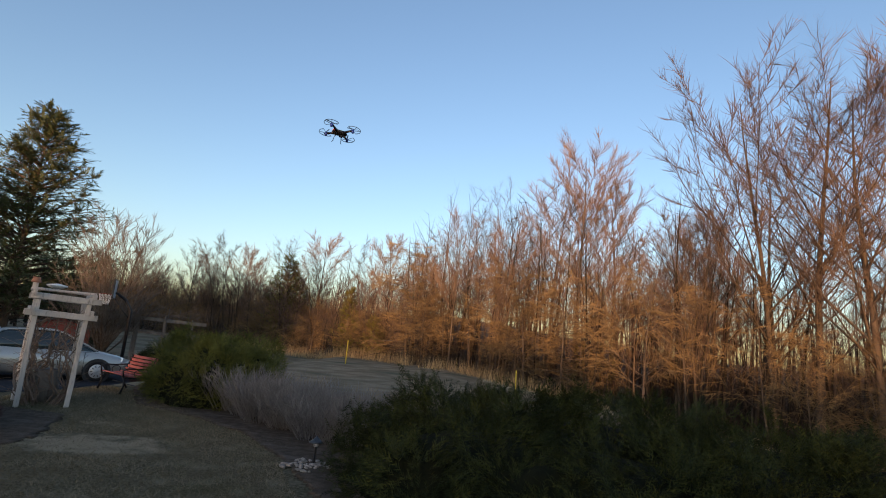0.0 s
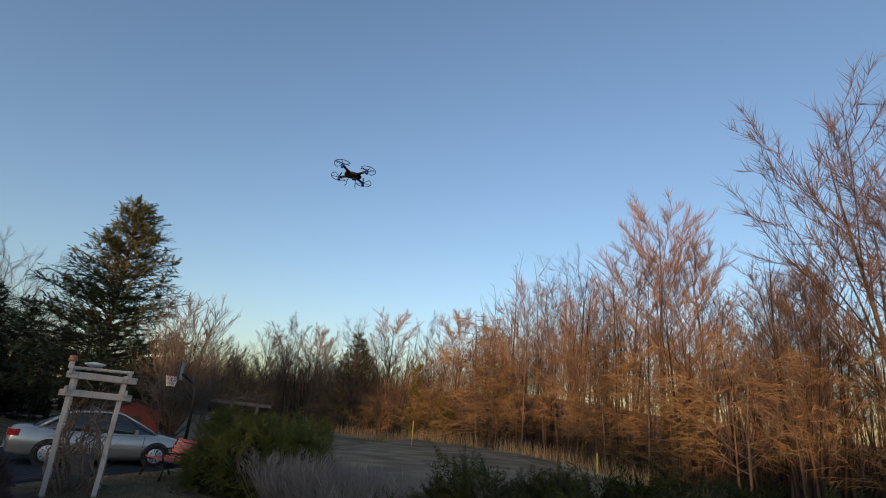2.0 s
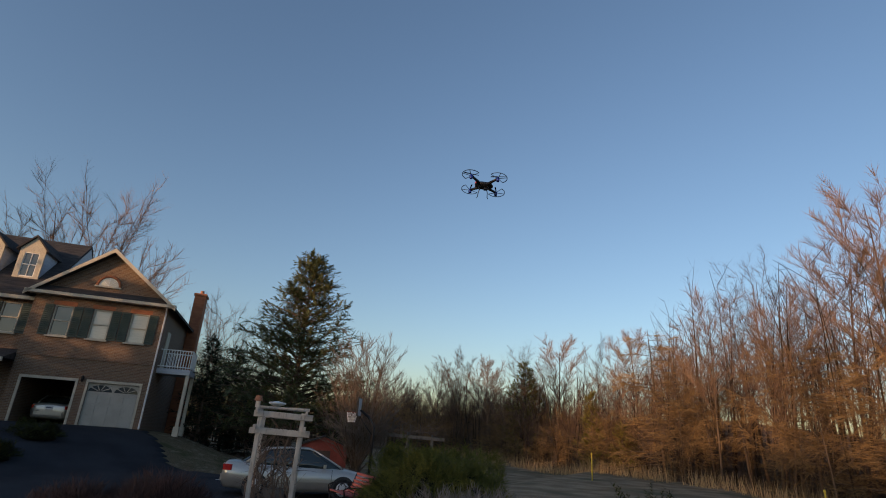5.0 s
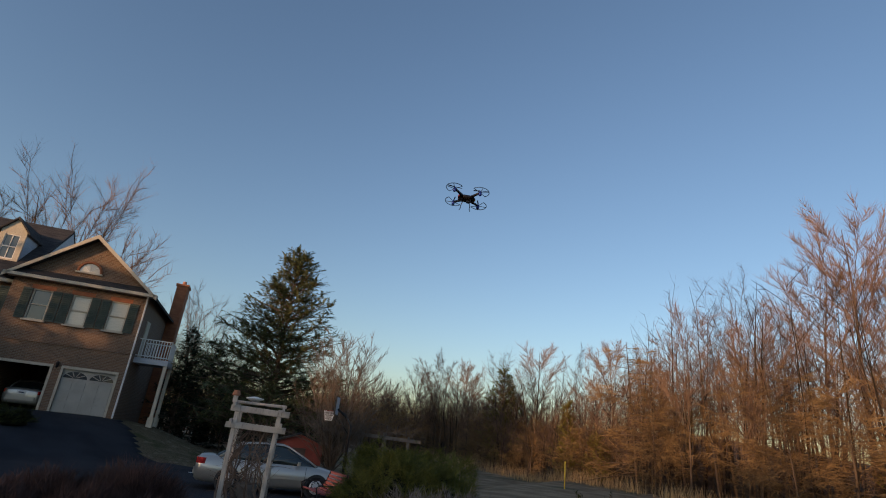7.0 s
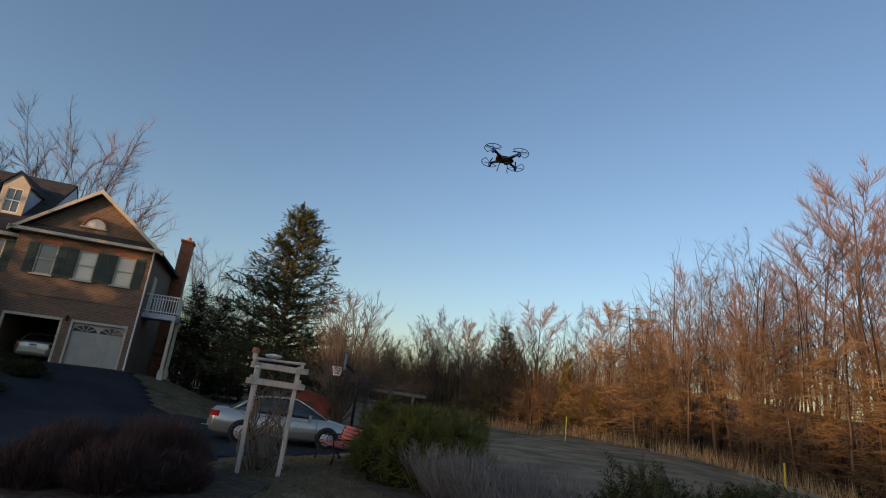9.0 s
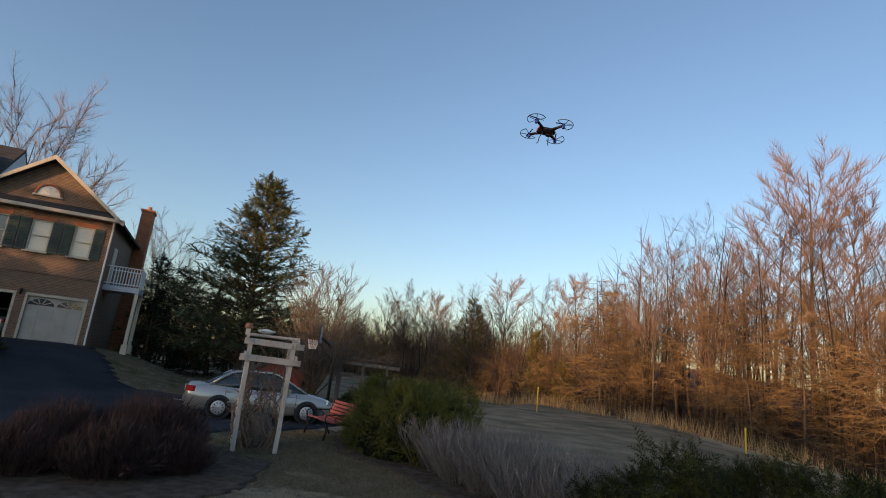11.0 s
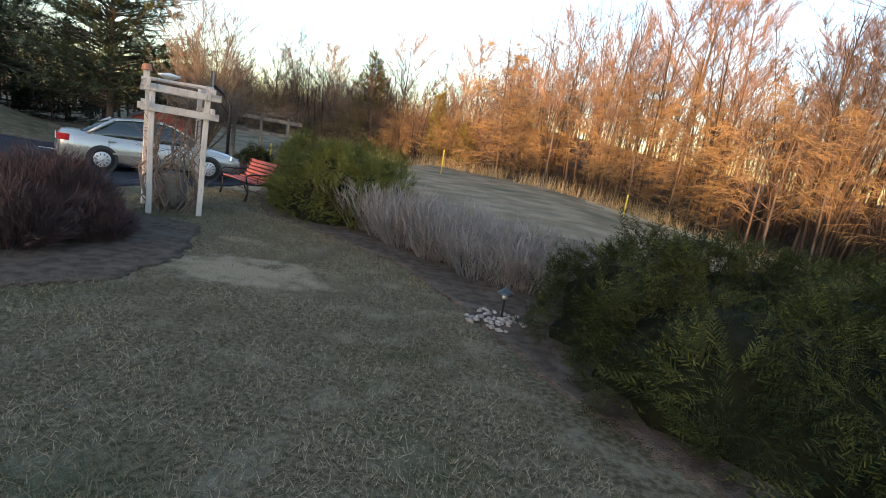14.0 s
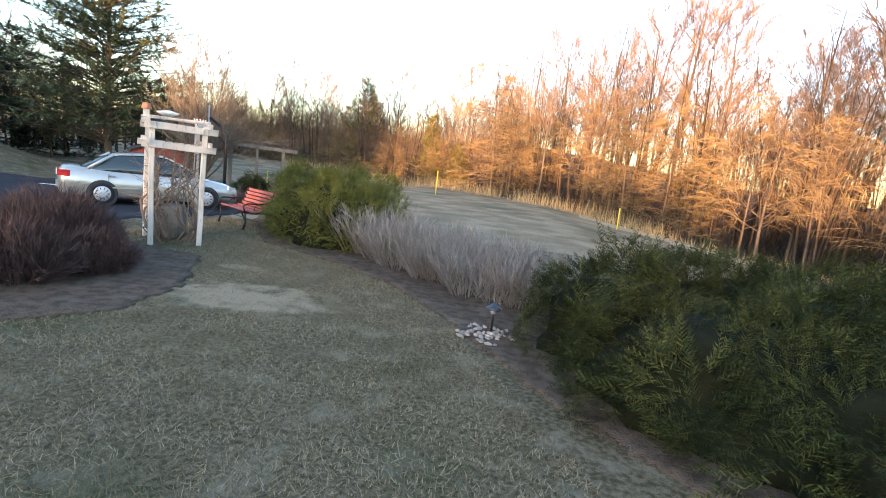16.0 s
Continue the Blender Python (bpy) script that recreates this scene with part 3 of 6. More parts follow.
def painted_line(a, b, width):
    """A line of road paint from a to b, laid on the asphalt."""
    a, b = Vector(a), Vector(b)
    d = (b - a).normalized()
    s = Vector((-d.y, d.x)) * width / 2
    g = Geo()
    n = 24
    for i in range(n + 1):
        p = a.lerp(b, i / n)
        w = 1 + 0.15 * noise.noise(Vector((p.x * 3, p.y * 3, 1)))
        for side, dz in ((-1, 0.032), (-1, 0.0405), (1, 0.0405), (1, 0.032)):
            q = p + s * side * w
            g.v.append((q.x, q.y, ground_z(q.x, q.y) + dz))
    for i in range(n):
        for k in range(3):
            g.f.append((i * 4 + k, i * 4 + k + 1, i * 4 + 5 + k, i * 4 + 4 + k))
    ob = part("painted_line", g, "line")
    tagged(ob, "worn white paint line on the asphalt", "road marking", kind="structure")


painted_line((-17.6, 17.9), (-10.6, 20.6), 0.12)
painted_line((-17.0, 16.4), (-9.8, 19.1), 0.12)

# ---- trees ----


def branch_line(p, d, length, n, lift, wobble, rng):
    pts = [p.copy()]
    q, way = p.copy(), d.normalized()
    for _ in range(n):
        way = (way + Vector((rng.uniform(-1, 1), rng.uniform(-1, 1), rng.uniform(-0.6, 0.6))) * wobble + Vector((0, 0, lift))).normalized()
        q = q + way * (length / n)
        pts.append(q.copy())
    return pts


def along(pts, k):
    s = k * (len(pts) - 1)
    i = min(int(s), len(pts) - 2)
    return pts[i].lerp(pts[i + 1], s - i), (pts[i + 1] - pts[i]).normalized()


def aside(d, angle, rng, flat=0.0):
    """A direction at an angle from d, to a random side; flat pulls it level."""
    a = d.orthogonal().normalized()
    a.rotate(Matrix.Rotation(rng.uniform(0, 2 * math.pi), 3, d))
    out = (d * math.cos(angle) + a * math.sin(angle))
    out.z *= 1 - flat
    return out.normalized()


def bare_tree_meshes(seed, height, trunk_r, start, limbs, limb_len, limb_angle, lift, mids, twigs, twig_r, forks=1, twig_len=0.75, flat=0.0, lean=0.03, reach_up=0.0):
    """Trunk-and-limb geometry and twig geometry of a leafless tree of that height."""
    rng = random.Random(seed)
    trunk, crown = Geo(), Geo()
    stems = []
    for k in range(forks):
        d = Vector((rng.uniform(-lean, lean), rng.uniform(-lean, lean), 1))
        if forks > 1:
            w = 2 * math.pi * k / forks + rng.uniform(-0.4, 0.4)
            d = Vector((math.cos(w) * 0.22, math.sin(w) * 0.22, 1))
        base = Vector((d.x * 0.3, d.y * 0.3, -0.25))
        pts = branch_line(base, d, height * rng.uniform(0.9, 1.0) + 0.25, 9, 0.02, 0.045, rng)
        rad = [trunk_r * (1 - 0.88 * (i / 9)) * (1.35 if i == 0 else 1) for i in range(10)]
        trunk.tube(pts, rad, 7, False)
        stems.append((pts, rad))
    for n in range(limbs):
        pts, rad = stems[n % forks]
        k = start + (0.97 - start) * ((n + rng.random()) / limbs)
        p, d = along(pts, k)
        out = aside(d, limb_angle * rng.uniform(0.75, 1.2) * (1.15 - 0.5 * k), rng, flat)
        reach = limb_len * (1.1 - 0.6 * (k - start) / (1 - start)) * rng.uniform(0.7, 1.1)
        lp = branch_line(p, out, reach, 5, lift, 0.13, rng)
        r0 = min(trunk_r * (1 - 0.85 * k) * 0.55, 0.02 + reach * 0.016)
        trunk.tube(lp, [max(twig_r, r0 * (1 - 0.8 * i / 5)) for i in range(6)], 4, False)
        for _ in range(mids):
            mk = rng.uniform(0.2, 1.0)
            mp, md = along(lp, mk)
            mo = aside(md, rng.uniform(0.35, 1.0), rng, flat * 0.6)
            ml = reach * rng.uniform(0.25, 0.6) * (1.15 - 0.5 * mk)
            mpts = branch_line(mp, mo, ml, 2, lift * 1.2 + reach_up * 0.5, 0.18, rng)
            crown.tube(mpts, [max(twig_r, r0 * 0.3 * (1 - 0.33 * i)) for i in range(3)], 3, False)
            for _ in range(twigs):
                tp, td = along(mpts, rng.uniform(0.15, 1.0))
                to = aside(td, rng.uniform(0.25, 0.85), rng, flat * 0.4)
                tl = twig_len * rng.uniform(0.5, 1.2)
                tpts = branch_line(tp, to, tl, 2, lift * 0.8 + reach_up, 0.12, rng)
                crown.blade(*tpts, twig_r * 0.85)
    return trunk, crown


def flat_mesh(name, geo, material):
    me = bpy.data.meshes.new(name)
    me.from_pydata(geo.v, [], geo.f)
    me.materials.append(M[material])
    me.polygons.foreach_set("use_smooth", [True] * len(me.polygons))
    me.update()
    return me


def tree_kind(name, label, category, geos, trunk_mat, crown_mat):
    """Meshes of one kind of tree, to be planted many times."""
    return {"name": name, "label": label, "category": category, "trunk": flat_mesh("trunk", geos[0], trunk_mat), "crown": flat_mesh("crown", geos[1], crown_mat)}


def plant(kind, x, y, scale=1.0, turn=0.0, wide=1.0, label="", group="woodland trees", sink=0.0, tilt=0.0):
    ob = new(kind["name"])
    ob.empty_display_size = 0.3
    ob.matrix_world = pose(x, y, ground_z(x, y) - sink, tilt, 0, turn) @ Matrix.Diagonal((scale * wide, scale * wide, scale, 1))
    tagged(ob, label or kind["label"], kind["category"], group)
    for p in ("trunk", "crown"):
        c = new(p, kind[p])
        c.parent = ob
    return ob


def crowned_tree_meshes(seed, height, trunk_r, base, wide, limbs, subs, twigs, twig_len, twig_r=0.006, rise=1.5, stems=1, droop=0.0, fullness=0.45, low_twigs=0):
    """Trunk-and-limb geometry and twig geometry of a leafless tree whose limbs climb to the skin of a rounded crown. base: where the crown starts, as a share of the height; rise: how steeply limbs climb; droop: how far twigs hang."""
    rng = random.Random(seed)
    trunk, crown = Geo(), Geo()
    poles = []
    for k in range(stems):
        w = 2 * math.pi * k / stems + rng.uniform(-0.5, 0.5)
        lean = 0.0 if stems == 1 else 0.55 * wide / height
        d = Vector((math.cos(w) * lean + rng.uniform(-0.03, 0.03), math.sin(w) * lean + rng.uniform(-0.03, 0.03), 1))
        pts = branch_line(Vector((d.x * 0.25, d.y * 0.25, -0.25)), d, height * (0.93 if stems == 1 else rng.uniform(0.75, 0.92)), 9, 0.02, 0.04, rng)
        trunk.tube(pts, [trunk_r * (1 - 0.9 * i / 9) * (1.3 if i == 0 else 1) for i in range(10)], 6, False)
        poles.append(pts)

    def twig(p, d, size):
        out = (d + Vector((rng.uniform(-1, 1), rng.uniform(-1, 1), rng.uniform(-0.5, 0.9))) * 0.95 + Vector((0, 0, 0.15 - droop))).normalized()
        crown.blade(*branch_line(p, out, twig_len * size * rng.uniform(0.5, 1.2), 2, 0.12 - droop * 0.5, 0.2, rng), twig_r)

    for n in range(limbs):
        pts = poles[n % stems]
        u = (n + rng.random()) / limbs
        w = n * 2.4 + rng.uniform(-0.5, 0.5)
        z = height * (base + (0.98 - base) * u)
        reach = wide * max(0.12, math.sin(math.pi * (0.16 + 0.80 * u) ** 0.85)) ** fullness * rng.uniform(0.72, 1.08) * (1.0 if u < 0.6 else 1.25 - 0.42 * u)
        k = min(0.96, max(0.08, (z - reach * rise * rng.uniform(0.8, 1.15)) / height))
        p, _ = along(pts, k)
        tip = Vector((p.x + math.cos(w) * reach, p.y + math.sin(w) * reach, z))
        bend = p.lerp(tip, 0.5) + Vector((math.cos(w), math.sin(w), -0.5 if rise > 0.5 else 0.2)) * reach * 0.13
        lp = []
        for m in range(6):
            t = m / 5
            q = p * (1 - t) ** 2 + bend * (2 * t * (1 - t)) + tip * t * t
            lp.append(q + Vector((rng.uniform(-1, 1), rng.uniform(-1, 1), rng.uniform(-1, 1))) * 0.035 * reach * t)
        r0 = min(trunk_r * (1 - 0.88 * k) * 0.5, 0.014 + (tip - p).length * 0.0065)
        trunk.tube(lp, [max(twig_r, r0 * (1 - 0.85 * m / 5)) for m in range(6)], 4, False)
        for m in range(subs):
            q, d = along(lp, 0.2 + 0.8 * (m + rng.random()) / subs)
            out = Vector((q.x - p.x, q.y - p.y, 0)) * 0.45 / max(0.3, reach)
            out = (d * 0.6 + out + Vector((rng.uniform(-1, 1), rng.uniform(-1, 1), rng.uniform(-0.6, 0.8))) * 0.9 + Vector((0, 0, 0.15 - droop * 0.5))).normalized()
            sp = branch_line(q, out, reach * rng.uniform(0.25, 0.6) + 0.45, 2, 0.12 - droop * 0.5, 0.2, rng)
            crown.tube(sp, [max(twig_r, r0 * 0.3), max(twig_r, r0 * 0.2), twig_r * 0.7], 3, False)
            for _ in range(twigs):
                tp, td = along(sp, rng.uniform(0.12, 1.0))
                twig(tp, td, 1.0)
        for _ in range(twigs):
            tp, td = along(lp, rng.uniform(0.5, 1.0))
            twig(tp, td, 0.9)
    for _ in range(low_twigs):
        tp, td = along(poles[0], rng.uniform(0.12, base + 0.1))
        twig(tp, aside(td, 1.2, rng), 1.6)
    return trunk, crown


TALL = [tree_kind("bare_tree", "tall leafless tree with a rounded crown at the wood's edge", "tree", crowned_tree_meshes(11 + s, 20.0, 0.19, 0.42, 4.0 + 0.3 * s, 22, 13, 20, 1.0, 0.0095, 1.25), "bark", "twig") for s in range(4)]
FORKED = [tree_kind("bare_tree", "tall leafless tree with a forked trunk and fan-shaped crown", "tree", crowned_tree_meshes(31 + s, 20.0, 0.15, 0.45, 4.4, 24, 12, 20, 1.0, 0.0095, 1.4, stems=2), "bark", "twig") for s in range(2)]
POLE = [tree_kind("young_tree", "slender bare trunk with a small high crown in the wood", "tree", crowned_tree_meshes(71 + s, 13.0, 0.085, 0.48, 2.3, 14, 7, 13, 0.85, 0.0085, 1.2, low_twigs=10), "bark", "twig") for s in range(4)]
MIDDLE = [tree_kind("young_tree", "leafless young tree draped with tangled orange-lit twigs", "tree", crowned_tree_meshes(51 + s, 8.5, 0.075, 0.36, 2.6, 14, 8, 13, 0.75, 0.0085, 0.7, droop=0.55, fullness=0.35), "bark", "scrub") for s in range(5)]
LAYERED = [tree_kind("bare_tree", "leafless tree with level layered branches catching the sun", "tree", bare_tree_meshes(91, 10.5, 0.13, 0.10, 46, 3.3, 1.4, -0.02, 8, 8, 0.009, flat=0.8, twig_len=0.7), "bark", "scrub")]
BUSH = [tree_kind("bramble_thicket", "tangled tawny leafless thicket at the wood's edge", "thicket", crowned_tree_meshes(101 + s, 3.4, 0.028, 0.15, 1.7, 16, 6, 10, 0.6, 0.007, 0.6, droop=0.45), "bark", "scrub") for s in range(3)]
VASE = tree_kind("bare_tree", "vase-shaped leafless tree with many upright grey stems, its twigs greyed for shade", "tree", crowned_tree_meshes(121, 6.8, 0.05, 0.30, 1.9, 60, 7, 10, 0.5, 0.0075, 2.4, stems=9, fullness=0.4), "bark", "shade_grey_twig")
UPRIGHT = tree_kind("bare_tree", "tall leafless tree with many ascending limbs, pinkish in the sun", "tree", crowned_tree_meshes(131, 20.0, 0.2, 0.30, 6.3, 40, 13, 20, 1.2, 0.014, 1.7, stems=3), "bark", "twig")


def polar(az, d):
    return d * math.sin(radians(az)), d * math.cos(radians(az))


rng = random.Random(5)
# the tall trees that stand out against the sky: bearing, distance, height, kind
SKYLINE = [(36.6, 30, 19.5, TALL[0]), (33.2, 31, 19.0, FORKED[0]), (41, 30, 17.5, TALL[2]), (46, 31, 19.0, TALL[1]), (24.0, 44, 14.5, TALL[3]), (28.0, 42, 13.5, TALL[1]),
           (14.6, 44, 21.2, TALL[2]), (11.6, 48, 18.0, TALL[0]), (18.5, 46, 17.5, TALL[1]), (6.2, 50, 17.9, FORKED[1]), (3.4, 53, 15.5, TALL[3]), (-0.4, 56, 14.0, TALL[0]),
           (-3.2, 57, 12.0, TALL[2]), (-6.0, 58, 13.2, TALL[1]), (-8.6, 58, 12.8, FORKED[0]), (-14.0, 60, 13.2, TALL[3]), (-17.0, 60, 12.2, TALL[0]), (-21.5, 62, 11.0, TALL[1]),
           (-23.6, 62, 11.6, FORKED[1]), (-26.2, 64, 10.2, TALL[2]), (-29.0, 74, 8.0, TALL[0]), (-32.0, 78, 8.0, TALL[3]), (52, 33, 18, TALL[3]), (58, 35, 19, TALL[0])]
for az, d, h, kind in SKYLINE:
    x, y = polar(az, d)
    plant(kind, x, y, 0.97 * (h - min(0.0, ground_z(x, y))) / 20.0, rng.uniform(0, 360), rng.uniform(0.95, 1.15))
# trees and thickets filling the wood behind its edge
for n in range(190):
    x = rng.uniform(-52, 46)
    back = rng.random() ** 1.5 * 17
    y = edge_y(x) + 0.8 + back
    grow_h = 0.66 if math.degrees(math.atan2(x, y)) < -4 else 0.95
    if back < 6 and rng.random() < 0.55:
        plant(MIDDLE[n % 5], x, y, rng.uniform(0.6, 1.05) * grow_h, rng.uniform(0, 360), rng.uniform(0.9, 1.3), tilt=rng.uniform(-6, 6))
    else:
        plant(POLE[n % 4], x, y, rng.uniform(0.65, 1.05) * grow_h, rng.uniform(0, 360), rng.uniform(0.9, 1.2), tilt=rng.uniform(-4, 4))
for n in range(22):
    x = rng.uniform(-34, 30)
    y = edge_y(x) + rng.uniform(0.6, 5.0)
    plant(BUSH[n % 3], x, y, rng.uniform(0.5, 1.0), rng.uniform(0, 360), rng.uniform(1.0, 1.4), group="thickets")
x, y = polar(-3.6, 38.0)
plant(LAYERED[0], x, y, 0.92, 40)
x, y = polar(13.5, 29.5)
plant(LAYERED[0], x, y, 0.62, 140, label="small leafless tree with drooping layered twigs lit orange")
x, y = polar(8.5, 33.0)
plant(LAYERED[0], x, y, 0.75, 250, label="spreading leafless tree with tangled orange-lit twigs")


def deep_wood():
    """Trunks and brush deep in the wood, far too many to count."""
    rng = random.Random(9)
    g = Geo()
    spots = []
    for _ in range(1150):
        x = rng.uniform(-70, 62)
        spots.append((x, edge_y(x) + 3 + 42 * rng.random() ** 1.3, False))
    for _ in range(300):
        spots.append((*polar(rng.uniform(-72, -33), rng.uniform(50, 78)), False))
    for _ in range(1500):
        x = rng.uniform(-60, 62)
        spots.append((x, edge_y(x) + 5 + 30 * rng.random(), True))
    for x, y, brush in spots:
        small = 0.62 if math.degrees(math.atan2(x, y)) < -4 else 1.0
        z = ground_z(x, y) - 0.2
        if brush:
            for _ in range(14):
                d = Vector((rng.uniform(-0.8, 0.8), rng.uniform(-0.8, 0.8), 1)).normalized()
                p = Vector((x + rng.uniform(-1, 1), y + rng.uniform(-1, 1), z))
                g.blade(*branch_line(p, d, rng.uniform(1.8, 6.0) * small, 2, -0.06, 0.25, rng), 0.03)
            continue
        r = rng.uniform(0.05, 0.14)
        pts = branch_line(Vector((x, y, z)), Vector((rng.uniform(-0.08, 0.08), rng.uniform(-0.08, 0.08), 1)), rng.uniform(7, 13) * small, 4, 0, 0.07, rng)
        g.tube(pts, [r * (1 - 0.23 * i) for i in range(5)], 4, False)
        for _ in range(7):
            p, d = along(pts, rng.uniform(0.4, 1))
            lp = branch_line(p, aside(d, rng.uniform(0.4, 0.9), rng), rng.uniform(0.8, 2.6), 2, 0.1, 0.2, rng)
            g.tube(lp, [0.02, 0.014, 0.008], 3, False)
            for _ in range(3):
                tp, td = along(lp, rng.uniform(0.3, 1))
                g.blade(*branch_line(tp, aside(td, 0.7, rng), rng.uniform(0.5, 1.1), 2, 0.08, 0.2, rng), 0.011)
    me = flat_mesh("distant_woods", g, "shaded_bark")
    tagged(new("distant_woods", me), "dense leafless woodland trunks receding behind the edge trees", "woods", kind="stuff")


deep_wood()


def wood_crowns():
    """The fine twigs of the close-set crowns behind the edge: fans of slender rods that close in round tops."""
    rs = np.random.RandomState(17)
    out = []
    for _ in range(620):
        x = rs.uniform(-62, 58)
        y = edge_y(x) + 2.5 + 26 * rs.random_sample() ** 1.2
        az = math.degrees(math.atan2(x, y))
        tall = rs.uniform(5.5, 10.5) * (0.62 if az < -4 else 1.0)
        wide = rs.uniform(1.2, 2.2)
        root = np.array((x, y, ground_z(x, y) + tall * 0.32))
        n = 150
        k = rs.random_sample(n) ** 0.5
        w = rs.uniform(0, 2 * math.pi, n)
        side = np.sqrt(rs.random_sample(n)) * wide
        p = root + np.stack([np.cos(w) * side * k, np.sin(w) * side * k, tall * 0.64 * k * np.sqrt(1.0 - 0.6 * (side / wide) ** 2)], 1)
        d = (p - root) * np.array((1, 1, 0.8)) + rs.normal(0, 0.35, (n, 3))
        d /= np.linalg.norm(d, axis=1)[:, None]
        length = rs.uniform(0.5, 1.4, n)[:, None]
        s = np.cross(d, rs.normal(0, 1, (n, 3)))
        s = s / np.linalg.norm(s, axis=1)[:, None] * rs.uniform(0.007, 0.012, n)[:, None]
        out.append(np.stack([p - d * length * 0.5 - s, p - d * length * 0.5 + s, p + d * length * 0.5], 1).reshape(-1, 3))
    v = np.concatenate(out)
    ob = raw("woodland_twigs", v, np.arange(len(v)).reshape(-1, 3), "twig")
    tagged(ob, "fine reddish winter twigs of close-set woodland crowns", "woods", kind="stuff")


wood_crowns()


# ---- evergreens ----
def spray_template(leaflets, width, droop, seed):
    """A feathery spray along +x, of narrow pointed leaflets."""
    rng = random.Random(seed)
    v, f = [], []

    def leaf(p, d, length, w):
        s = d.cross(Vector((0, 0, 1)))
        s = (s.normalized() if s.length > 0.01 else Vector((0, 1, 0)))
        up = s.cross(d) * rng.uniform(-0.6, 0.6)
        s = (s + up).normalized() * w
        n = len(v)
        v.extend([tuple(p - s), tuple(p + s), tuple(p + d * length)])
        f.append((n, n + 1, n + 2))

    for i in range(leaflets):
        k = 0.08 + 0.9 * i / leaflets
        p = Vector((k, 0, -droop * k * k))
        side = 1 if i % 2 else -1
        d = Vector((math.cos(0.65), math.sin(0.65) * side, rng.uniform(-0.25, 0.35))).normalized()
        leaf(p, d, (0.42 - 0.22 * k) * rng.uniform(0.8, 1.2), width)
    leaf(Vector((0.8, 0, -droop * 0.6)), Vector((1, 0, -droop)), 0.3, width)
    leaf(Vector((0, 0, 0)), Vector((1, 0, -droop * 0.5)), 0.9, width * 0.5)
    return np.array(v), np.array(f)


def scatter(templates, place, ahead, up, size, seed):
    """Copies of the templates, merged: each with its x axis ahead, leaning to up, at its place and size."""
    rs = np.random.RandomState(seed)
    place, ahead, up = (np.asarray(a, dtype=float) for a in (place, ahead, up))
    ahead /= np.linalg.norm(ahead, axis=1)[:, None]
    side = np.cross(up, ahead)
    side /= np.maximum(np.linalg.norm(side, axis=1), 1e-6)[:, None]
    top = np.cross(ahead, side)
    pick = rs.randint(0, len(templates), len(place))
    vs, fs, off = [], [], 0
    for t, (tv, tf) in enumerate(templates):
        i = np.where(pick == t)[0]
        b = np.stack([ahead[i], side[i], top[i]], axis=2) * np.asarray(size)[i][:, None, None]
        pts = np.einsum("nij,kj->nki", b, tv) + place[i][:, None, :]
        fs.append((tf[None, :, :] + (np.arange(len(i)) * len(tv))[:, None, None] + off).reshape(-1, 3))
        vs.append(pts.reshape(-1, 3))
        off += pts.shape[0] * pts.shape[1]
    return np.concatenate(vs), np.concatenate(fs)


NEEDLE_SPRAYS = [spray_template(9, 0.05, 0.12, s) for s in range(3)]


def conifer_meshes(seed, height, radius, tiers, per_tier, sprays, spray_size, bare=0.06, rise=0.15, ragged=0.35, needle="needle"):
    """Trunk with whorled boughs, and the needle sprays on them."""
    rng = random.Random(seed)
    trunk = Geo()
    pts = branch_line(Vector((0, 0, -0.2)), Vector((0, 0, 1)), height + 0.2, 10, 0.02, 0.015, rng)
    trunk.tube(pts, [height * 0.014 * (1.02 - i / 10) + 0.01 for i in range(11)], 8, False)
    place, ahead, up, size = [], [], [], []
    for n in range(tiers):
        k = bare + (0.985 - bare) * n / tiers
        reach = radius * (1 - k) ** 0.8 * (0.55 + 0.45 * min(1, k / 0.16))
        for m in range(per_tier):
            w = rng.uniform(0, 2 * math.pi)
            out = Vector((math.cos(w), math.sin(w), rise * rng.uniform(0.2, 1.6) + 0.35 * k))
            length = reach * rng.uniform(1 - ragged, 1 + ragged * 0.5) + 0.12
            p, _ = along(pts, min(0.995, k + rng.uniform(0, 0.9 / tiers)))
            lp = branch_line(p, out, length, 4, -0.03, 0.08, rng)
            trunk.tube(lp, [0.018 + 0.012 * length * (1 - i / 4) * 0.6 for i in range(5)], 3, False)
            for _ in range(max(3, int(sprays * length / radius) + 2)):
                q, d = along(lp, rng.uniform(0.2, 1.0) ** 0.8)
                a = (d + Vector((rng.uniform(-1, 1), rng.uniform(-1, 1), rng.uniform(-0.7, 0.6))) * 1.1).normalized()
                place.append(tuple(q))
                ahead.append(tuple(a))
                up.append((rng.uniform(-0.3, 0.3), rng.uniform(-0.3, 0.3), 1))
                size.append(spray_size * rng.uniform(0.6, 1.25))
    v, f = scatter(NEEDLE_SPRAYS, place, ahead, up, size, seed)
    return trunk, (v, f)


def conifer(name, label, seed, x, y, height, radius, tiers, per_tier, sprays, spray_size, material, turn=0.0, group="", **more):
    trunk, (v, f) = conifer_meshes(seed, height, radius, tiers, per_tier, sprays, spray_size, **more)
    ob = thing(name, label, "tree", pose(x, y, ground_z(x, y), 0, 0, turn), group)
    linked("trunk", flat_mesh("trunk", trunk, "dark_bark"), "dark_bark", ob)
    raw("crown", v, f, material, ob)
    return ob


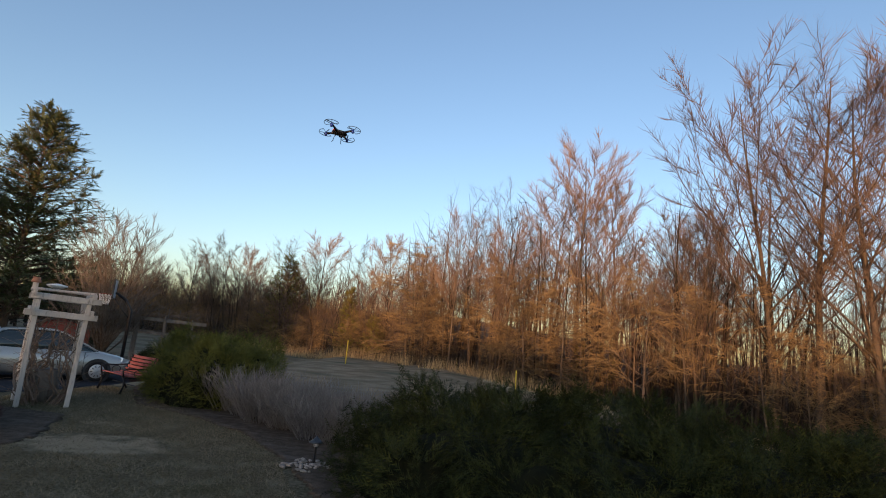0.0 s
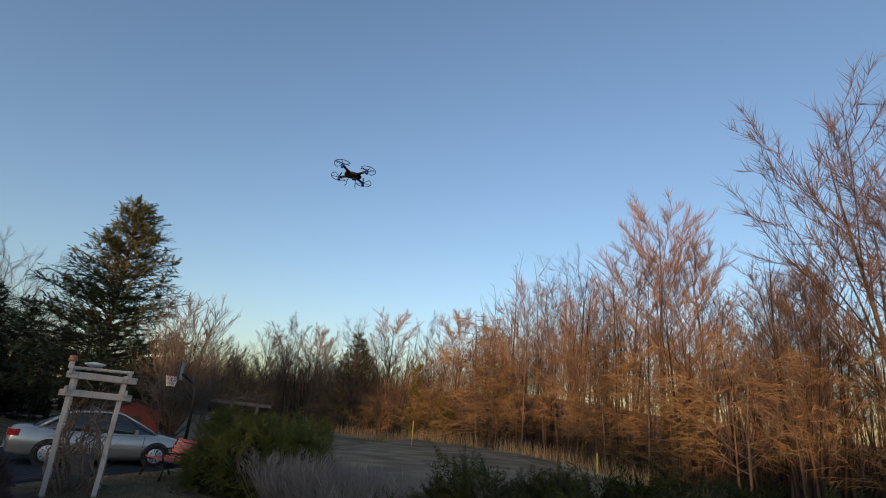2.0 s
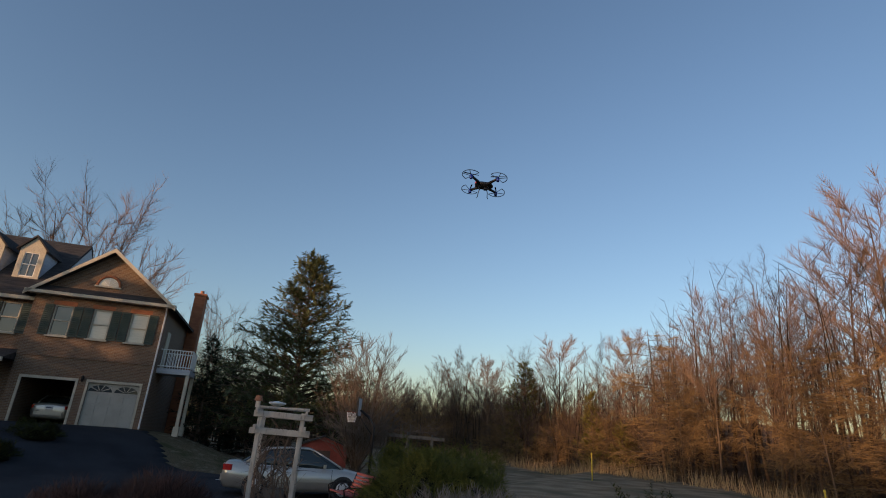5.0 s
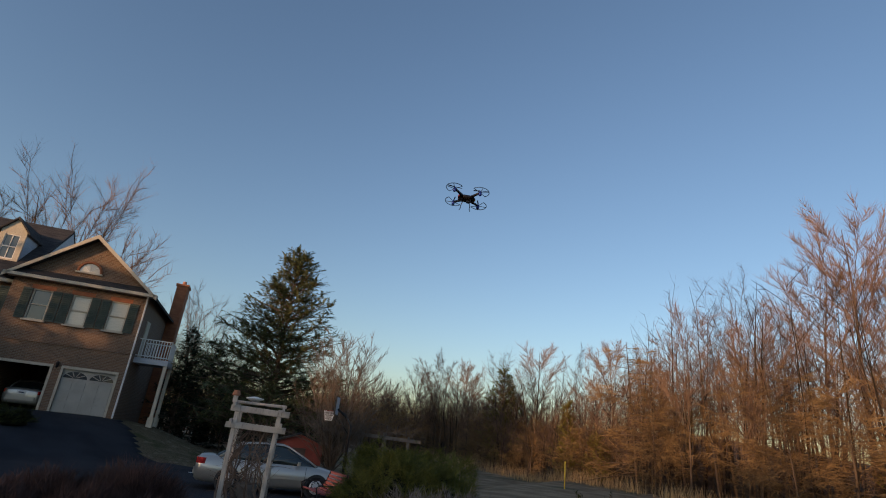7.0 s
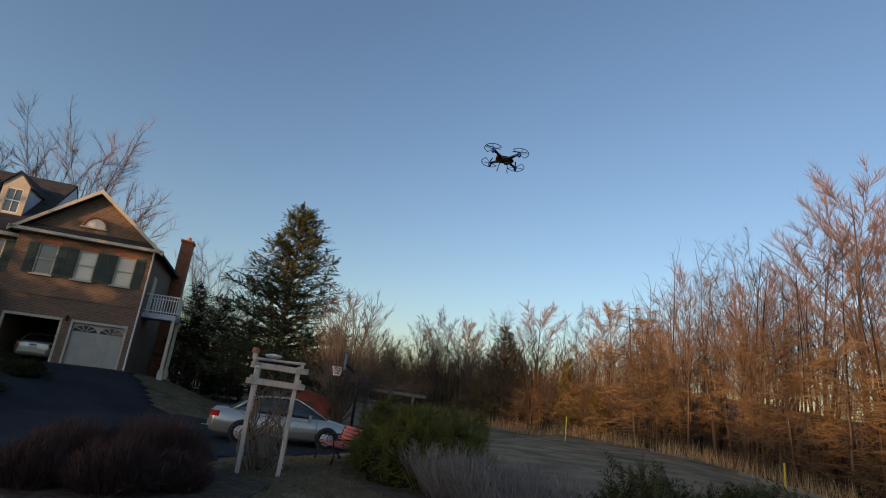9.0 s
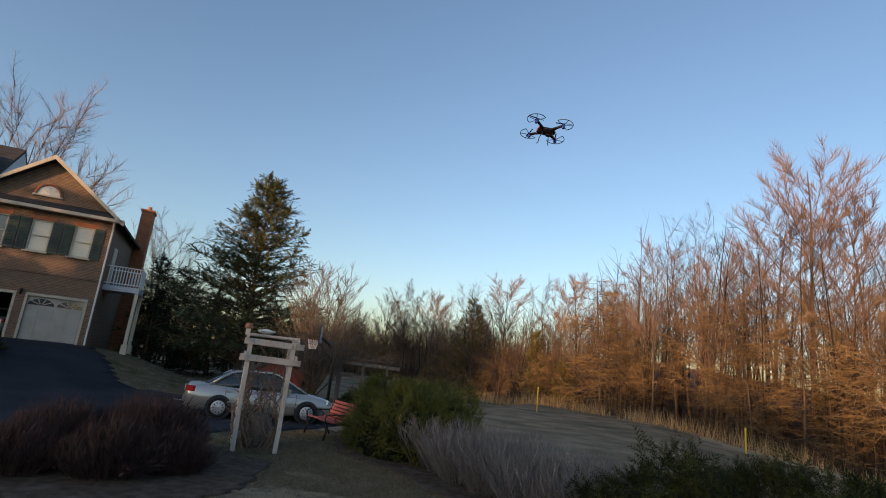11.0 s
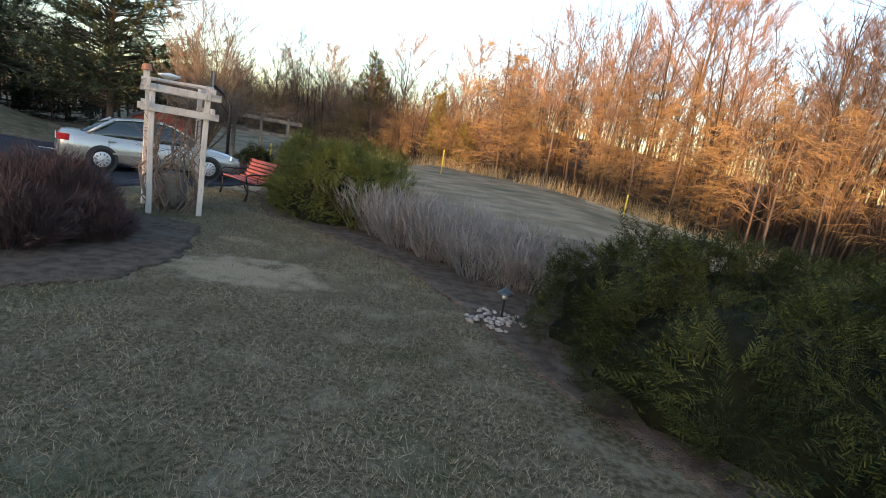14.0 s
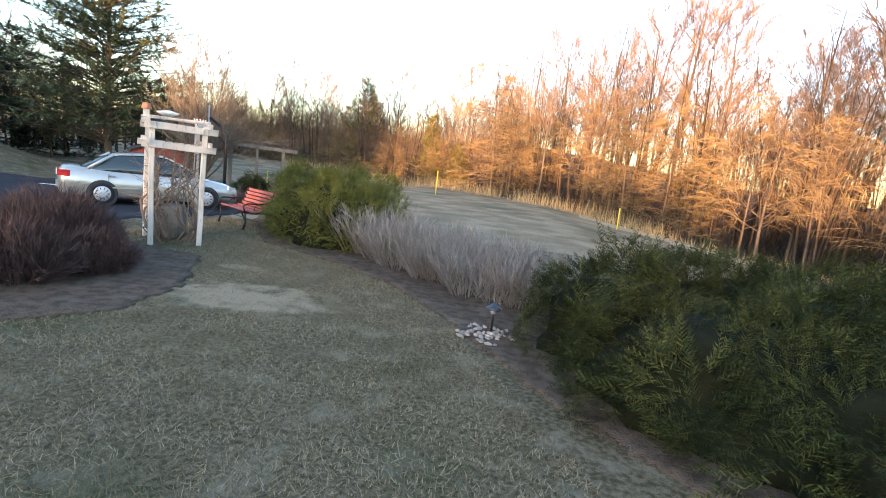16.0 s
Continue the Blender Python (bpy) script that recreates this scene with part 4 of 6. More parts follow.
x, y = polar(-40.6, 36.0)
conifer("evergreen_tree", "large blue-green conifer with open drooping boughs beside the driveway", 3, x, y, 13.7, 5.9, 62, 7, 30, 0.62, "needle", bare=0.10, rise=0.22, ragged=0.5)
x, y = polar(-49.0, 36.0)
conifer("evergreen_tree", "dark narrow spruce at the edge of the driveway", 4, x, y, 6.6, 1.6, 30, 7, 14, 0.42, "dark_needle", bare=0.1)
x, y = polar(-47.0, 44.0)
conifer("evergreen_tree", "dark bushy evergreen behind the driveway", 6, x, y, 7.5, 3.2, 26, 7, 14, 0.6, "dark_needle", bare=0.03)
x, y = polar(-43.5, 43.0)
conifer("evergreen_tree", "dark bushy evergreen behind the driveway", 7, x, y, 6.0, 3.4, 22, 7, 14, 0.6, "dark_needle", bare=0.03)
x, y = polar(-36.5, 44.0)
conifer("evergreen_tree", "dark rounded evergreen beyond the driveway", 8, x, y, 4.6, 2.8, 20, 7, 14, 0.55, "dark_needle", bare=0.03)
x, y = polar(-34.6, 40.0)
conifer("evergreen_tree", "small pointed dark evergreen beyond the driveway", 9, x, y, 4.6, 1.3, 22, 6, 12, 0.42, "dark_needle", bare=0.03)
x, y = polar(-17.0, 55.0)
conifer("cedar_tree", "conical bronze-green cedar lit by low sun", 12, x, y, 9.2, 3.3, 34, 7, 14, 0.55, "cedar", bare=0.04, rise=0.5, group="cedars")
x, y = polar(-10.2, 43.0)
conifer("cedar_tree", "slim yellow-green cedar lit by low sun", 13, x, y, 5.4, 1.5, 26, 6, 12, 0.42, "cedar", bare=0.03, rise=0.7, group="cedars")
x, y = polar(-7.4, 40.5)
conifer("cedar_tree", "small rounded yellow-green cedar at the field's edge", 14, x, y, 3.0, 1.35, 20, 6, 12, 0.36, "cedar", bare=0.02, rise=0.6, group="cedars")
x, y = polar(16.5, 40.0)
conifer("cedar_tree", "dull green cedar half hidden among bare trees", 15, x, y, 7.5, 2.3, 24, 6, 12, 0.5, "cedar", bare=0.15, rise=0.4, group="cedars")
x, y = polar(-33.3, 28.0)
plant(VASE, x, y, 1.0, 20, 1.0, group="driveway trees")
for az, d, h, w in ((-61.6, 52, 22.0, 1.0), (-48.6, 58, 14.2, 0.95), (-68.0, 60, 17.0, 1.0), (-52.4, 56, 10.5, 1.0)):
    x, y = polar(az, d)
    plant(UPRIGHT, x, y, h / 20.0, rng.uniform(0, 360), w, group="driveway trees")
for az, d, h in ((-57.5, 48, 9.0), (-53.5, 46, 8.0), (-50.5, 50, 9.5), (-46.0, 52, 9.0), (-44.5, 40, 6.0), (-38.5, 46, 7.5), (-30.5, 58, 5.5), (-28.0, 60, 6.0)):
    x, y = polar(az, d)
    plant(MIDDLE[int(d) % 5], x, y, h / 9.5, rng.uniform(0, 360), 1.2, group="driveway trees")
# an unseen tall row of evergreens added far beside the viewpoint, which holds the low sun off the lawn, the house and
# the foot of the wood
row_trunk, (row_v, row_f) = conifer_meshes(40, 10.0, 3.6, 9, 5, 5, 2.3, bare=0.0)
ROW = {"name": "evergreen_tree", "label": "dense dark evergreen in an unseen row across the lawn, added to block the sun", "category": "tree", "trunk": flat_mesh("trunk", row_trunk, "dark_bark")}
row_crown = raw("crown", row_v, row_f, "dark_needle")
ROW["crown"] = row_crown.data
bpy.data.objects.remove(row_crown)
across = Vector((-SUN_DIR.y, SUN_DIR.x, 0)).normalized() * -1
toward = Vector((SUN_DIR.x, SUN_DIR.y, 0)).normalized()
for n in range(92):
    k = -60 + (n // 2) * 2.7 + rng.uniform(-1, 1)
    p = toward * (75 + 7 * (n % 2) + rng.uniform(-2, 2)) + across * k
    plant(ROW, p.x, p.y, rng.uniform(0.98, 1.08) * (1.2 - 0.2 * step(-14, 4, k)), rng.uniform(0, 360), 1.3, group="evergreen row")
# a second unseen belt, added to keep the sun off the house walls
for n in range(9):
    plant(ROW, -32 - n * 2.3 + rng.uniform(-0.6, 0.6), -11 + rng.uniform(-1.2, 1.2), rng.uniform(0.88, 0.97), rng.uniform(0, 360), 1.2, label="tall dark evergreen in an unseen belt beside the house, added to shade it", group="evergreen belt")

# ---- junipers, shrubs, grass ----


def lobes_surface(lobes, count, seed):
    """Points and outward normals spread over a clump of domes (x, y, radius, height)."""
    rs = np.random.RandomState(seed)
    area = np.array([r * (r + h) for _, _, r, h in lobes])
    pts, nor = [], []
    for (cx, cy, r, h), share in zip(lobes, area / area.sum()):
        n = int(count * share * 1.6)
        w = rs.uniform(0, 2 * np.pi, n)
        s = rs.uniform(0.0, 1.0, n) ** 0.8
        ca = np.sqrt(1 - s * s) ** 0.75
        bump = 1 + 0.10 * np.sin(w * 5 + cx) + 0.07 * np.sin(w * 9 + s * 7)
        p = np.stack([cx + r * ca * np.cos(w) * bump, cy + r * ca * np.sin(w) * bump, 0.03 + h * s * bump], 1)
        q = np.stack([ca * np.cos(w) / r, ca * np.sin(w) / r, s / h], 1)
        keep = np.ones(n, bool)
        for ox, oy, orr, oh in lobes:
            if (ox, oy) != (cx, cy):
                keep &= ((p[:, 0] - ox) / orr) ** 2 + ((p[:, 1] - oy) / orr) ** 2 + (p[:, 2] / oh) ** 2 > 0.92
        pts.append(p[keep])
        nor.append(q[keep])
    pts, nor = np.concatenate(pts), np.concatenate(nor)
    return pts, nor / np.linalg.norm(nor, axis=1)[:, None]


def lobes_core(lobes, shrink):
    g = Geo()
    for cx, cy, r, h in lobes:
        rings = []
        for i in range(9):
            s = i / 8
            rings.append((max(0.02, r * shrink * math.sqrt(max(0, 1 - s * s)) ** 0.75), -0.05 + (h * shrink + 0.05) * s))
        g.lathe((cx, cy, 0), rings, 20)
    return g


def frond_template(leaves, droop, seed):
    """A feathery plume along +x in one piece: pointed leaves off a bent stem."""
    rng = random.Random(seed)
    v = [(i / leaves, 0.0, -droop * (i / leaves) ** 2 + 0.01 * rng.uniform(-1, 1)) for i in range(leaves + 1)]
    f = []
    for i in range(leaves):
        k = i / leaves
        side = 1 if i % 2 else -1
        d = Vector((math.cos(0.6), math.sin(0.6) * side, rng.uniform(-0.35, 0.45))).normalized() * (0.40 - 0.24 * k) * rng.uniform(0.75, 1.2)
        v.append((v[i][0] + d.x, d.y, v[i][2] + d.z))
        f.append((i, i + 1, len(v) - 1))
    v.append((1.22, 0.02 * rng.uniform(-1, 1), -droop * 1.4))
    v.append((0.92, 0.022, -droop * 0.85))
    f.append((leaves, len(v) - 1, len(v) - 2))
    return np.array(v), np.array(f)


FRONDS = [frond_template(13, -0.12 + 0.11 * s, 60 + s) for s in range(4)]


def juniper(label, lobes, count, seed, size, leaf="juniper"):
    cx, cy = sum(b[0] for b in lobes) / len(lobes), sum(b[1] for b in lobes) / len(lobes)
    base = ground_z(cx, cy)
    local = [(x - cx, y - cy, r, h) for x, y, r, h in lobes]
    ob = thing("juniper_shrub", label, "shrub", pose(cx, cy, base), "junipers")
    # solid fill; the shade between the sprays is put into its near-black colour
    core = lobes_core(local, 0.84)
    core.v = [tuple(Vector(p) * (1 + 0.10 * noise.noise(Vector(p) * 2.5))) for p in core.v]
    part("inner_mass", core, "juniper_core", ob, "solid near-black core, coloured as the shade between sprays", True)
    p, n = lobes_surface(local, count, seed)
    rs = np.random.RandomState(seed + 1)
    clump = np.array([noise.noise(Vector((a * 1.7, b * 1.7, c * 2.2))) for a, b, c in p])
    fine = np.array([noise.noise(Vector((a * 4.3, b * 4.3, c * 6.0))) for a, b, c in p])
    p = p + n * (clump * 0.30 + fine * 0.16 - 0.06 + rs.uniform(-0.08, 0.04, len(p)))[:, None]
    sway = np.array([[noise.noise(Vector((a * 2.4, b * 2.4, c * 2 + 40))), noise.noise(Vector((a * 2.4, b * 2.4, c * 2 + 80))), 0] for a, b, c in p])
    ahead = n * 0.5 + sway * 2.2 + rs.normal(0, 0.28, p.shape) + np.array([0, 0, 0.12])
    up = n * 0.6 + np.array([0, 0, 0.9]) + rs.normal(0, 0.35, p.shape)
    v, f = scatter(FRONDS, p, ahead, up, size * rs.uniform(0.6, 1.25, len(p)) * (1 + 0.3 * clump + 0.3 * fine), seed)
    keep = v[:, 2] < -0.01
    v[keep, 2] = 0.0
    raw("foliage", v, f, leaf, ob)
    return ob


NEAR_LOBES = [(0.5, 5.35, 1.2, 0.90), (0.9, 4.3, 1.35, 0.86), (1.9, 3.8, 1.45, 0.84), (2.2, 5.2, 1.6, 0.96), (3.3, 4.05, 1.5, 0.82), (4.0, 5.4, 1.6, 0.84), (5.0, 4.4, 1.5, 0.78), (6.2, 4.8, 1.5, 0.75), (1.5, 6.1, 1.2, 0.90)]
juniper("broad spreading green juniper bordering the lawn", NEAR_LOBES, 31000, 1, 0.175)
FAR_LOBES = [(-5.0, 10.75, 1.0, 1.18), (-4.55, 9.85, 1.0, 1.12), (-4.15, 9.35, 0.95, 0.98), (-3.85, 10.2, 1.0, 1.0), (-4.4, 11.4, 1.1, 1.16)]
juniper("spreading yellow-green juniper behind the red bench", FAR_LOBES, 13000, 2, 0.17, "juniper_pale")
juniper("small clipped evergreen shrub by the hoop", [(-12.3, 22.6, 0.7, 0.8)], 900, 3, 0.22)
for jx, jy in ((-24.5, 13.5), (-22.5, 11.0)):
    juniper("low evergreen shrub beside the driveway", [(jx, jy, 0.8, 0.5)], 700, 4, 0.24)


def stem_clump(name, label, category, group, x, y, stems, height, radius, spread, material, seed, twigs=4, r=0.0045, dome=False):
    """A dormant shrub: many thin stems from one base, each with side twigs."""
    rng = random.Random(seed)
    g, fine = Geo(), Geo()
    for _ in range(stems):
        w, k = rng.uniform(0, 2 * math.pi), math.sqrt(rng.random())
        base = Vector((math.cos(w) * radius * k * 0.6, math.sin(w) * radius * k * 0.6, -0.03))
        d = Vector((math.cos(w) * spread * k, math.sin(w) * spread * k, 1)).normalized()
        h = height * rng.uniform(0.65, 1.1)
        if dome:
            tip = Vector((math.cos(w) * radius * k, math.sin(w) * radius * k, height * math.sqrt(1 - 0.9 * k * k) * rng.uniform(0.75, 1.05)))
            base = Vector((tip.x * 0.55, tip.y * 0.55, -0.03))
            d, h = (tip - base).normalized(), (tip - base).length
        pts = branch_line(base, d, h, 3, -0.02, 0.12, rng)
        g.tube(pts, [r * 1.3, r, r * 0.85, r * 0.5], 3, False)
        for _ in range(twigs):
            p, td = along(pts, rng.uniform(0.3, 0.95))
            fine.blade(*branch_line(p, aside(td, rng.uniform(0.3, 0.8), rng), h * rng.uniform(0.12, 0.32), 2, 0.05, 0.15, rng), r * 1.1)
    ob = thing(name, label, category, pose(x, y, ground_z(x, y) + 0.015), group)
    linked("stem_clump", flat_mesh("stem_clump", g, material), material, ob)
    linked("twig_crown", flat_mesh("twig_crown", fine, material), material, ob)
    return ob


rng = random.Random(21)
for i in range(24):
    k = (i // 2) / 11
    back = i % 2
    x = -3.45 + 2.6 * k + 0.42 * back + rng.uniform(-0.15, 0.15)
    y = 8.85 - 2.25 * k + 0.50 * back + rng.uniform(-0.15, 0.15)
    stem_clump("sage_shrub", "dormant silver-grey sage with thin upright stems", "shrub", "sage shrubs", x, y, 95, 0.80 - 0.08 * k, 0.40, 0.75, "sage", 200 + i, 6, 0.0042)
for x, y, r, h, n in ((-6.45, 5.8, 0.78, 0.86, 900), (-5.6, 5.45, 0.50, 0.52, 520), (-5.9, 4.75, 0.64, 0.62, 620), (-7.1, 5.0, 0.74, 0.72, 720), (-6.6, 4.15, 0.5, 0.55, 420)):
    stem_clump("barberry_shrub", "rounded leafless red-brown barberry in the mulch bed", "shrub", "barberry shrubs", x, y, n, h, r, 1.0, "barberry", int(x * -100), 14, 0.0036, True)
for x, y in ((-8.6, 15.2), (-8.2, 16.8)):
    stem_clump("barberry_shrub", "low dark leafless shrub beside the driveway", "shrub", "barberry shrubs", x, y, 380, 0.75, 0.7, 0.9, "barberry", int(y * 100), 6, 0.006, True)


def blades(name, label, count, xr, yr, test, height, width, material, seed, lean=0.5):
    """Loose blades of grass, one narrow triangle each."""
    rs = np.random.RandomState(seed)
    x, y = rs.uniform(*xr, count), rs.uniform(*yr, count)
    keep = np.array([test(a, b) for a, b in zip(x, y)])
    x, y = x[keep], y[keep]
    n = len(x)
    z = np.array([ground_z(a, b) for a, b in zip(x, y)]) - 0.004
    h = height * rs.uniform(0.4, 1.2, n)
    w = rs.uniform(0, 2 * np.pi, n)
    lw = rs.uniform(0, 2 * np.pi, n)
    ln = rs.uniform(0, lean, n) * h
    v = np.empty((n, 3, 3))
    v[:, 0] = np.stack([x - np.cos(w) * width, y - np.sin(w) * width, z], 1)
    v[:, 1] = np.stack([x + np.cos(w) * width, y + np.sin(w) * width, z], 1)
    v[:, 2] = np.stack([x + np.cos(lw) * ln, y + np.sin(lw) * ln, z + h], 1)
    ob = raw(name, v.reshape(-1, 3), np.arange(n * 3).reshape(-1, 3), material)
    tagged(ob, label, "grass", kind="stuff")


def on_lawn(x, y):
    bed = (x > -1.3 + (5.0 - y) * 0.45 and y < 6) or (y >= 6 and x * 0.85 + y > 4.75 + 0.1) or x < -8.2
    mulch = (x + 6.2) ** 2 / 2.9 + (y - 5.2) ** 2 / 2.6 < 1
    bare = ((x + 3.75) / 1.0) ** 2 + ((y - 5.35) / 0.62) ** 2 < 0.8 + 0.5 * noise.noise(Vector((x * 3, y * 3, 2)))
    return not (bed or mulch) and not (bare and (x * 91 + y * 57) % 1 < 0.8)


blades("grass", "short dormant grass of mixed green and straw", 230000, (-6.5, 2.2), (0.9, 8.5), on_lawn, 0.032, 0.0036, "grass", 31, 3.0)
blades("grass", "short dormant grass by the driveway", 30000, (-8.2, -2.5), (7.5, 12.0), on_lawn, 0.045, 0.005, "grass", 32, 1.2)


def at_edge(x, y):
    return -2.2 < y - edge_y(x) < 1.2 and noise.noise(Vector((x * 0.4, y * 0.4, 4))) > -0.35


blades("tall_grass", "tall tawny dry grass along the wood's edge", 26000, (-24, 7), (26, 54), at_edge, 0.85, 0.012, "tall_grass", 33, 0.45)
blades("tall_grass", "tufts of dry grass on the bank", 9000, (5, 30), (13, 28), lambda x, y: -1.0 < y - edge_y(x) < 0.8, 0.5, 0.012, "tall_grass", 34, 0.6)

# ---- the weathered arbor ----


def plank(name, a, b, w, h, material, parent, label="", z_up=(0, 0, 1)):
    """A squared timber from a to b, with eased edges and a slight bow."""
    a, b = Vector(a), Vector(b)
    d = b - a
    q = d.normalized()
    side = q.cross(Vector(z_up))
    side = side.normalized() if side.length > 1e-4 else Vector((1, 0, 0))
    up = side.cross(q)
    g = Geo()
    e = min(w, h) * 0.14
    ring = [(-w / 2 + e, -h / 2), (w / 2 - e, -h / 2), (w / 2, -h / 2 + e), (w / 2, h / 2 - e), (w / 2 - e, h / 2), (-w / 2 + e, h / 2), (-w / 2, h / 2 - e), (-w / 2, -h / 2 + e)]
    for i in range(5):
        c = a.lerp(b, i / 4) + side * 0.004 * math.sin(i * 2.1 + a.x * 9) + up * 0.003 * math.sin(i * 1.7 + a.y * 7)
        for s, u in ring:
            p = c + side * s + up * u
            g.v.append(tuple(p))
    for i in range(4):
        for k in range(8):
            j = (k + 1) % 8
            g.f.append((i * 8 + k, i * 8 + j, i * 8 + 8 + j, i * 8 + 8 + k))
    g.f.append(tuple(range(7, -1, -1)))
    g.f.append(tuple(range(32, 40)))
    return part(name, g, material, parent, label)


def arbor():
    m = pose(-5.88, 7.34, ground_z(-5.88, 7.34), 0, 0, 40) @ Matrix.Diagonal((1, 1, 0.96, 1))
    ob = thing("garden_arbor", "weathered whitewashed wooden arbor wrapped in bare vines on the lawn", "arbor", m)
    w, dp = 0.35, 0.80
    for x, y, lean in ((-w, 0, 0.02), (w, 0, -0.03), (-w, dp, 0.0), (w, dp, 0.02)):
        plank("post", (x + lean, y, -0.1), (x, y, 1.86 if y == 0 else 1.78), 0.072, 0.072, "old_wood", ob, z_up=(0, 1, 0))
    for y in (-0.06, dp + 0.06):
        plank("beam", (-w - 0.13, y, 1.53), (w + 0.15, y, 1.51), 0.04, 0.10, "old_wood", ob)
        plank("beam", (-w - 0.10, y, 1.81), (w + 0.17, y, 1.79), 0.04, 0.10, "old_wood", ob)
    for x in (-w - 0.055, w + 0.055):
        plank("side_rail", (x, -0.2, 1.59), (x, dp + 0.2, 1.59), 0.04, 0.085, "old_wood", ob)
        plank("side_rail", (x, -0.2, 1.87), (x, dp + 0.2, 1.87), 0.04, 0.085, "old_wood", ob)
    for y in (0.2, 0.45, 0.7):
        plank("crossbar", (-w - 0.1, y, 1.93), (w + 0.1, y, 1.93), 0.045, 0.04, "old_wood", ob)
    rng = random.Random(77)
    for k in range(26):
        g = Geo()
        cx, cy = rng.uniform(-0.33, 0.33), rng.uniform(0.12, 0.8)
        pts = [Vector((cx * 0.7, cy, -0.05))]
        turn = rng.uniform(0, 6.28)
        top = rng.uniform(0.9, 1.8)
        for i in range(1, 9):
            z = top * i / 8
            pts.append(Vector((cx + 0.13 * math.sin(turn + i * rng.uniform(0.5, 0.9)), cy + 0.13 * math.cos(turn + i * 0.7), z)))
        r = rng.uniform(0.006, 0.02)
        g.tube(pts, [r * (1.2 - 0.08 * i) for i in range(9)], 5)
        for _ in range(9):
            p, d = along(pts, rng.uniform(0.1, 0.95))
            g.tube(branch_line(p, aside(d, 0.9, rng), rng.uniform(0.15, 0.5), 3, -0.12, 0.25, rng), [0.005, 0.004, 0.003, 0.002], 3, False)
        part("vine", g, "vine", ob, "leafless woody vine stem" if k == 0 else "")
    return ob


arbor()
ax, ay = -5.88, 7.34
arb = pose(ax, ay, ground_z(ax, ay), 0, 0, 40) @ Matrix.Diagonal((1, 1, 0.96, 1))


def birdhouse():
    m = arb @ pose(-0.42, 0.02, 1.91)
    ob = thing("bird_house", "small whitewashed bird house with a terracotta cap on the arbor", "bird house", m)
    part("body", Geo().box((0, 0, 0.055), (0.075, 0.075, 0.11)), "old_wood", ob)
    part("roof", Geo().lathe((0, 0, 0.11), [(0.062, 0), (0.066, 0.02), (0.05, 0.085), (0.052, 0.09)], 12), "terracotta", ob, "terracotta pot used as a cap", True)


birdhouse()
g = Geo().lathe((0, 0, 0), [(0.03, 0), (0.10, 0.03), (0.15, 0.055), (0.15, 0.075), (0.09, 0.085), (0.02, 0.10)], 18)
ob = part("bird_dish", g, "white_trim", smooth=True)
ob.matrix_world = arb @ pose(-0.12, 0.32, 1.95)
tagged(ob, "upturned white dish lying on the arbor's top rails", "dish")
g = Geo().lathe((0, 0, 0), [(0.13, 0), (0.19, 0.05), (0.205, 0.3), (0.19, 0.5), (0.17, 0.56)], 18)
ob = part("wooden_barrel", g, "grey_wood", smooth=True)
ob.matrix_world = arb @ pose(0.02, 0.62, 0.0)
tagged(ob, "grey wooden tub under the arbor among the vines", "tub")


# ---- the bench ----
def bench():
    m = pose(-6.2, 9.95, ground_z(-6.2, 9.95), 0, 0, -36) @ Matrix.Diagonal((0.95, 0.95, 0.82, 1))
    ob = thing("garden_bench", "faded red slatted garden bench with black iron ends", "bench", m)
    for i in range(5):
        plank("seat_slat", (-0.58, -0.20 + i * 0.095, 0.415 + 0.008 * (i - 2) ** 2), (0.58, -0.20 + i * 0.095, 0.415 + 0.008 * (i - 2) ** 2), 0.07, 0.022, "bench_red", ob)
    for i in range(5):
        z = 0.50 + i * 0.085
        y = 0.25 + (z - 0.45) * 0.34
        plank("back_slat", (-0.58, y, z), (0.58, y, z), 0.022, 0.066, "bench_red", ob)
    for x in (-0.55, 0.55):
        g = Geo()
        g.tube([Vector((x, -0.26, 0)), Vector((x, -0.21, 0.2)), Vector((x, -0.23, 0.40))], [0.024, 0.018, 0.022], 8)
        g.tube([Vector((x, 0.34, 0)), Vector((x, 0.25, 0.2)), Vector((x, 0.24, 0.42)), Vector((x, 0.38, 0.88))], [0.024, 0.018, 0.02, 0.016], 8)
        g.tube([Vector((x, -0.23, 0.39)), Vector((x, 0.0, 0.375)), Vector((x, 0.24, 0.40))], [0.02, 0.018, 0.02], 8)
        g.tube([Vector((x, -0.24, 0.40)), Vector((x, -0.27, 0.56)), Vector((x, -0.18, 0.61)), Vector((x, 0.02, 0.60)), Vector((x, 0.29, 0.62))], [0.018] * 5, 8)
        for k in range(10):
            a, b = 2 * math.pi * k / 10, 2 * math.pi * (k + 1) / 10
            g.tube([Vector((x, 0.05 + 0.09 * math.cos(a), 0.49 + 0.09 * math.sin(a))), Vector((x, 0.05 + 0.09 * math.cos(b), 0.49 + 0.09 * math.sin(b)))], [0.009, 0.009], 5)
        part("end_frame", g, "iron", ob, "black cast-iron end with scrolled arm", True)
    plank("brace", (-0.55, 0.02, 0.2), (0.55, 0.02, 0.2), 0.02, 0.02, "iron", ob)


bench()


